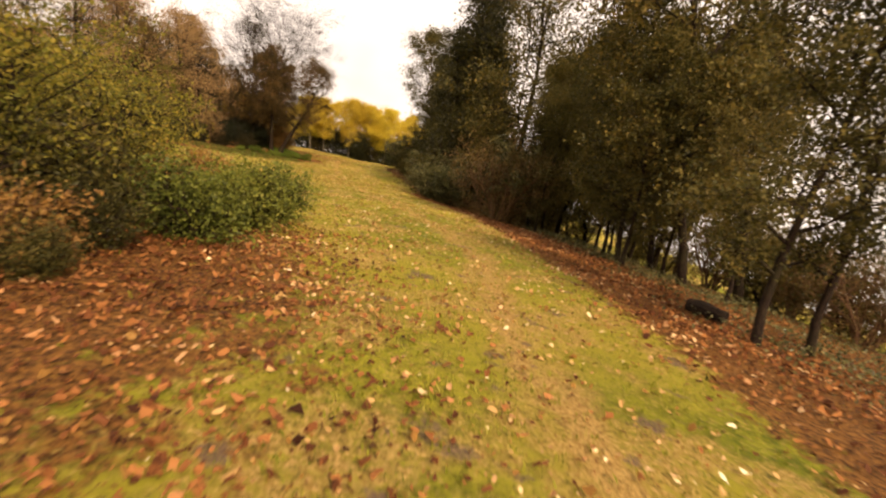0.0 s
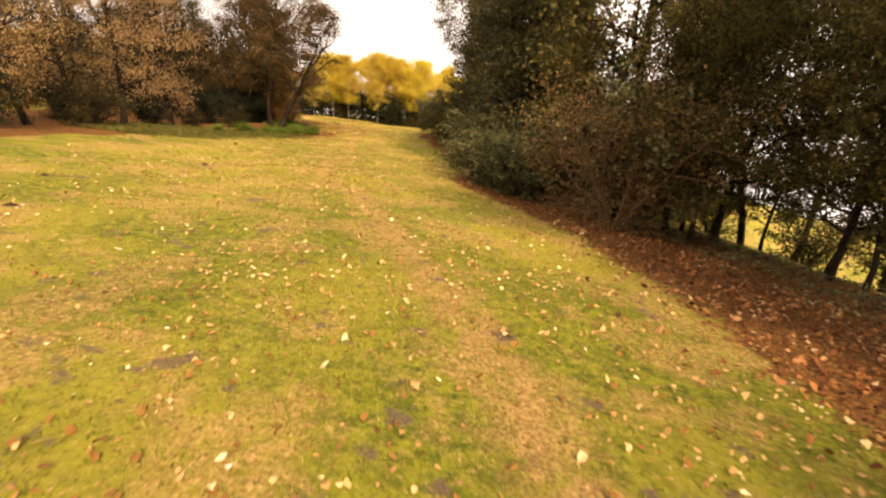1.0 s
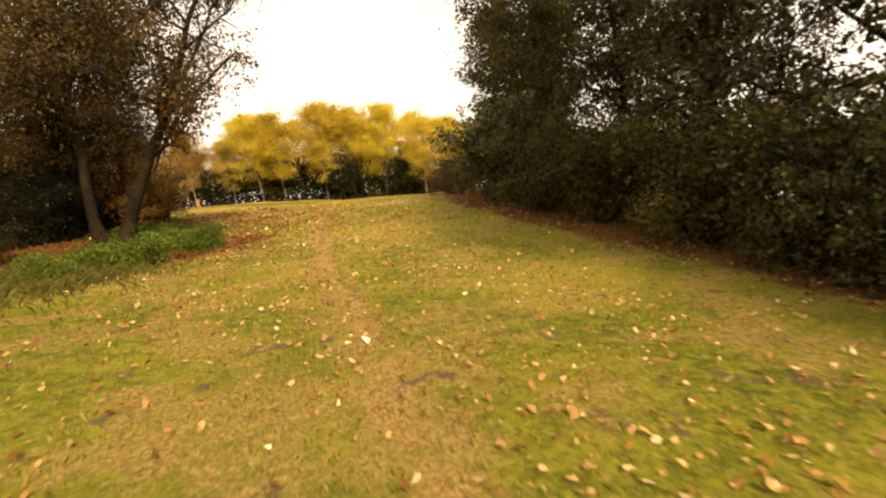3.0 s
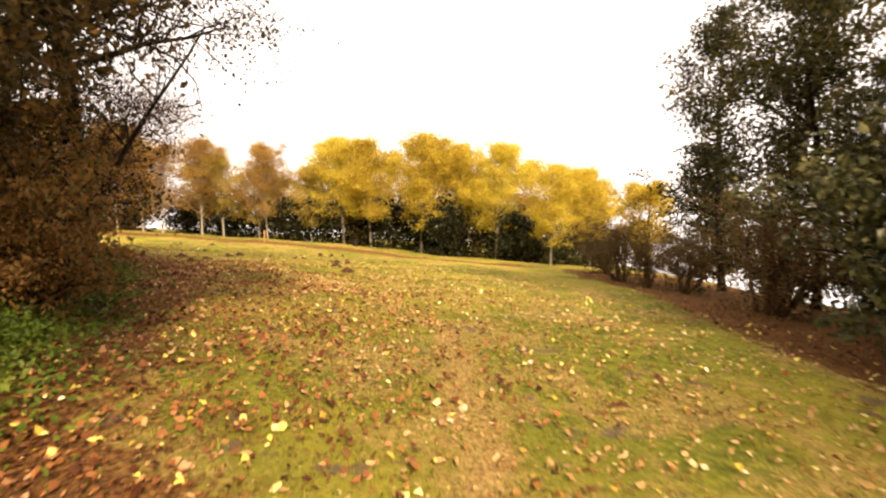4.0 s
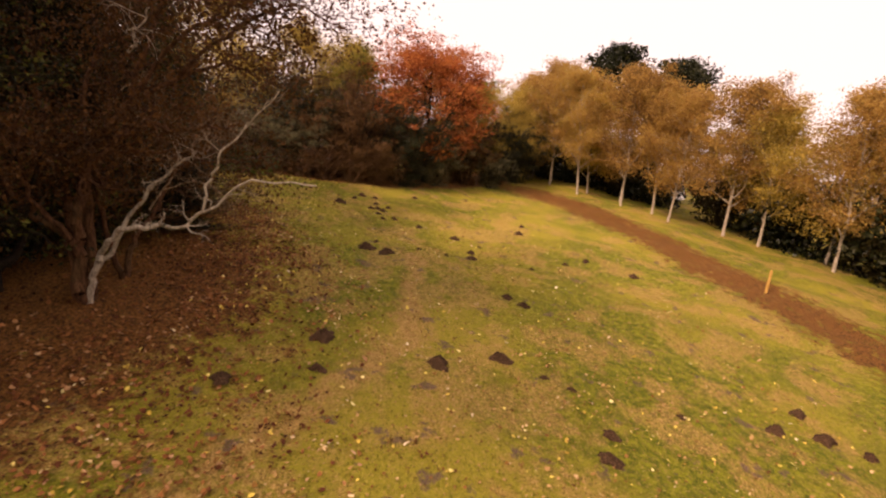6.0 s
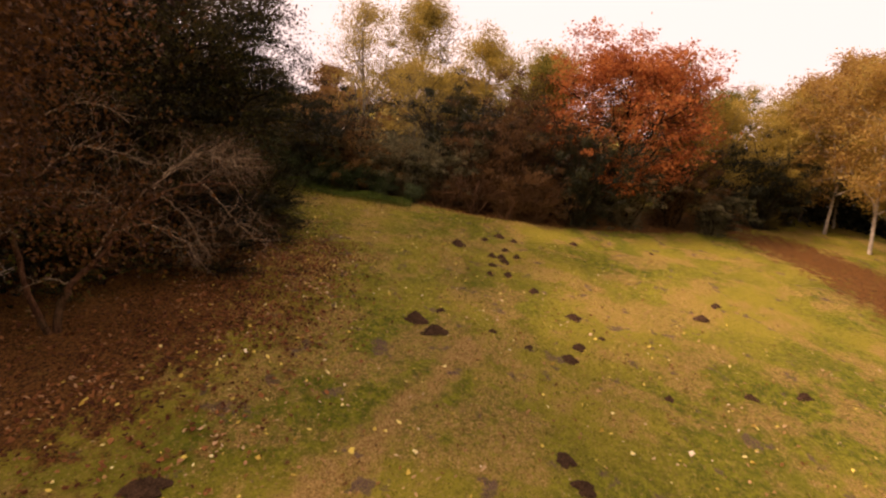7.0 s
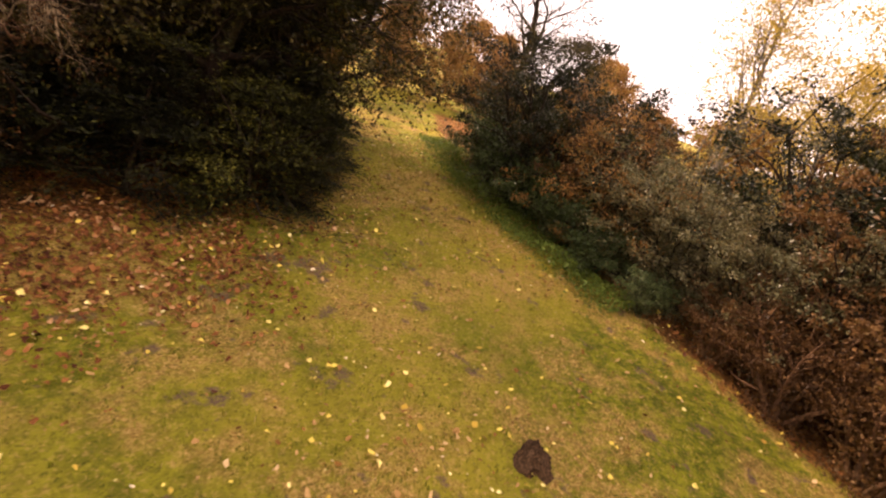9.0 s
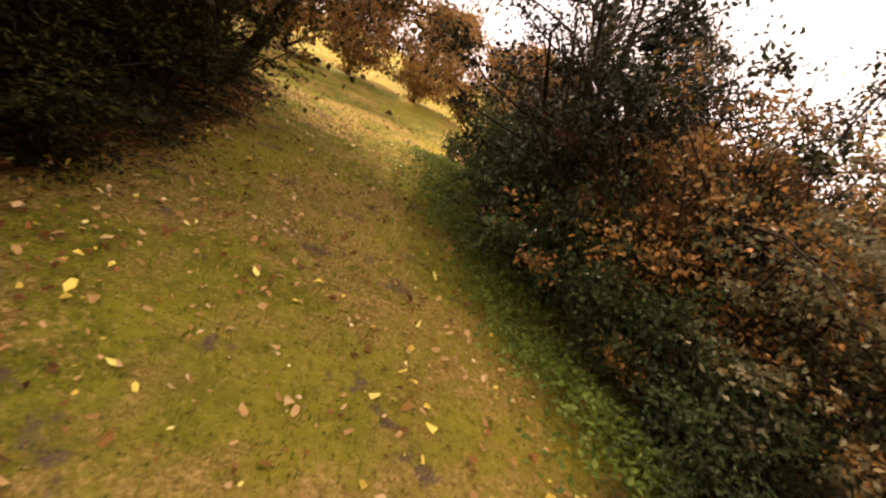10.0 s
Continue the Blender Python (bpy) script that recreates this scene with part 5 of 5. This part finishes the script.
def fallen(x, y, size, rg, k=8):
    """Lobed, curled fallen leaves lying on the ground."""
    n = len(x)
    out = np.array([0.5, 0.9, 0.6, 0.95, 0.75, 0.95, 0.6, 0.9]) if k == 8 else np.array([0.6, 0.85, 0.7, 1.0, 1.0, 0.7, 0.85]) if k == 7 else np.array([0.85, 0.75, 0.9, 0.9, 0.75])
    ang = np.arange(k) * 2 * np.pi / k
    turn = rg.random(n)[:, None] * 6.283
    L = (size * (0.3 + 1.1 * rg.random(n) ** 2.0))[:, None]
    r = out[None] * rg.uniform(0.8, 1.2, (n, k)) * L * 0.5
    wide = rg.uniform(0.6, 1.0, n)[:, None]
    px, py = r * np.cos(ang), r * np.sin(ang) * wide
    curl = rg.uniform(0.0, 0.9, n)[:, None] * L * 0.5 * (np.abs(np.sin(ang + rg.random(n)[:, None] * 6.28))) ** 1.5
    tx, ty = rg.normal(size=(n, 1)) * 0.35, rg.normal(size=(n, 1)) * 0.35
    pz = curl + px * tx + py * ty
    cx = px * np.cos(turn) - py * np.sin(turn)
    cy = px * np.sin(turn) + py * np.cos(turn)
    base = ground_z(x, y)[:, None] + 0.02 + L * 0.12
    rim = np.stack([x[:, None] + cx, y[:, None] + cy, base + pz], -1)
    i = np.arange(1, k - 1)
    fan = np.stack([np.zeros(k - 2, int), i, i + 1], -1)
    tris = (np.arange(n)[:, None, None] * k + fan[None]).reshape(-1, 3)
    return rim.reshape(-1, 3), tris


rg = np.random.default_rng(77)
x, y = scatter(165000, 9.0, rg, 1.2)
lit = litter_at(x, y)
patchy = 0.5 + 0.5 * np.sin(x * 0.9 + 1.3 * np.sin(y * 0.6)) * np.cos(y * 0.8 + x * 0.3)
chance = np.interp(y, [42, 48, 60, 67], [0.52, 0.85, 0.85, 0.28]) * (0.25 + 0.95 * patchy)
keep = (rg.random(len(x)) < chance) & (lit < 0.75)
v, f = fallen(x[keep], y[keep], 0.07, rg, 7)
tagged(new("fallen_leaves", mesh_of("fallen_leaves", v, f, LITTER)), "pale tan fallen leaves scattered over the lawn", "fallen leaves", kind="stuff")
x, y = scatter(900, 8.0, rg, 1.2)
v, f = fallen(x, y, 0.088, rg, 8)
tagged(new("broad_leaves", mesh_of("broad_leaves", v, f, LITTER_BROAD)), "broad pale lobed leaves lying singly on the lawn", "fallen leaves", kind="stuff")
x, y = scatter(60000, 8.0, rg, 1.2)
keep = (rg.random(len(x)) < 0.08 + 0.5 * np.clip(litter_at(x, y), 0, 0.6) + 0.1 * (np.sin(x * 0.7) * np.cos(y * 0.5) > 0.3)) & (y > 52)
v, f = fallen(x[keep], y[keep], 0.085, rg, 5)
tagged(new("golden_leaves", mesh_of("golden_leaves", v, f, LITTER_GOLD)), "small golden fallen leaves scattered over the meadow", "fallen leaves", kind="stuff")
x, y = scatter(300000, 9.0, rg)
lit = litter_at(x, y)
more_x, more_y = along(DRIFT, 45000, 4.5, rg, 0.6)
x, y = np.concatenate([x, more_x]), np.concatenate([y, more_y])
lit = litter_at(x, y)
keep = (rg.random(len(x)) < np.clip(lit - 0.03, 0, 1) * 0.62)
v, f = fallen(x[keep], y[keep], 0.088, rg, 5)
more_x, more_y = along([(-0.6, 1.0), (-2.6, 3.6), (-3.6, 6.5), (-4.4, 9.5)], 8000, 3.4, rg)
v2, f2 = fallen(more_x, more_y, 0.068, rg, 8)
v, f = np.concatenate([v, v2]), np.concatenate([f, f2 + len(v)])
more_x, more_y = along([(5.6, 5), (5.4, 12), (4.8, 18), (3.6, 24), (2.2, 29.5)], 9000, 3.0, rg)
v2, f2 = fallen(more_x, more_y, 0.1, rg, 5)
v, f = np.concatenate([v, v2]), np.concatenate([f, f2 + len(v)])
more_x, more_y = along([(-15.2, 53), (-16.6, 57), (-19.2, 61), (-22, 64.5), (-26, 67)], 9000, 4.5, rg)
v2, f2 = fallen(more_x, more_y, 0.085, rg, 5)
v, f = np.concatenate([v, v2]), np.concatenate([f, f2 + len(v)])
more_x, more_y = along([(-31, 67.2), (-33.5, 66.8), (-35.5, 66.2), (-37.2, 65.4)], 7000, 1.7, rg)
v2, f2 = fallen(more_x, more_y, 0.075, rg, 5)
v, f = np.concatenate([v, v2]), np.concatenate([f, f2 + len(v)])
tagged(new("leaf_drift", mesh_of("leaf_drift", v, f, LITTER_RED)), "thick drift of red-brown fallen leaves under the trees", "fallen leaves", kind="stuff")


def blades(x, y, height, width, rg, count, spread, lean=0.5):
    """Grass blades in tufts: bent, two triangles each."""
    x, y = np.repeat(x, count), np.repeat(y, count)
    n = len(x)
    x, y = x + rg.normal(size=n) * spread, y + rg.normal(size=n) * spread
    a = rg.random(n) * 6.283
    h = height * rg.uniform(0.5, 1.3, n)
    w = width * rg.uniform(0.7, 1.3, n)
    dx, dy = np.cos(a), np.sin(a)
    z0 = ground_z(x, y) - 0.01
    out = h * lean * rg.uniform(0.3, 1.3, n)
    b0 = np.stack([x - dy * w, y + dx * w, z0], -1)
    b1 = np.stack([x + dy * w, y - dx * w, z0], -1)
    m = np.stack([x + dx * out * 0.35 + dy * w * 0.7, y + dy * out * 0.35 - dx * w * 0.7, z0 + h * 0.65], -1)
    t = np.stack([x + dx * out, y + dy * out, z0 + h], -1)
    verts = np.stack([b0, b1, m, t], 1).reshape(-1, 3)
    base = np.arange(n)[:, None] * 4
    tris = np.concatenate([base + np.array([[0, 1, 2]]), base + np.array([[0, 2, 3]])], 1).reshape(-1, 3)
    return verts, tris


x, y = scatter(56000, 7.0, rg, 1.4)
keep = (litter_at(x, y) < 0.45) | (rg.random(len(x)) < 0.08)
v, f = blades(x[keep], y[keep], 0.055, 0.007, rg, 3, 0.03)
tagged(new("lawn_grass", mesh_of("lawn_grass", v, f, GRASS)), "short yellow-green and straw lawn grass", "grass", kind="stuff")


# rough tussocks before the left wood
x, y = along([(-19.6, 34), (-19.4, 43), (-18.4, 46.5), (-17.8, 48.6)], 3600, 1.9, rg)
v, f = blades(x, y, 0.2, 0.0045, rg, 8, 0.16, 1.0)
tagged(new("rough_grass", mesh_of("rough_grass", v, f, ROUGH)), "long rough tussock grass at the edge of the wood", "grass", kind="stuff")


def low_plants(name, label, line, n, width, height, leaf, material, seed, side=0.0):
    q = np.random.default_rng(seed)
    px, py = along(line, n, width, q, side)
    mound = 0.55 + 0.45 * np.sin(px * 2.1 + 1) * np.cos(py * 1.7)
    pts = np.stack([px, py, ground_z(px, py) + q.random(n) ** 0.6 * height * mound + 0.02], -1)
    vv, ff = leaves(pts, leaf, q, 0.8, 0.6, 0.2)
    return tagged(new(name, mesh_of(name, vv, ff, material)), label, "low plants", kind="stuff")


low_plants("nettle_bed", "dense bed of dark green nettles before the wood", [(-18.4, 48.2), (-17.4, 50.2), (-18.5, 52.4), (-21.9, 57.2), (-24.5, 60.4), (-27.2, 62.4)], 30000, 1.25, 0.48, 0.09, LEAF_NETTLE, 95)
low_plants("ivy_edge", "low green weeds along the foot of the hedge", [(-43.3, 55), (-42.85, 60), (-43.1, 62), (-43.2, 64.2), (-43.8, 66.2)], 15000, 0.8, 0.42, 0.07, LEAF_WEED, 96, 0.1)
low_plants("belt_weeds", "sparse olive and brown weeds between the trunks of the belt", [(7.4, 5), (7.2, 12), (7.0, 18), (6.2, 24), (5.0, 30)], 9000, 2.4, 0.35, 0.08, LEAF_PALE, 97)
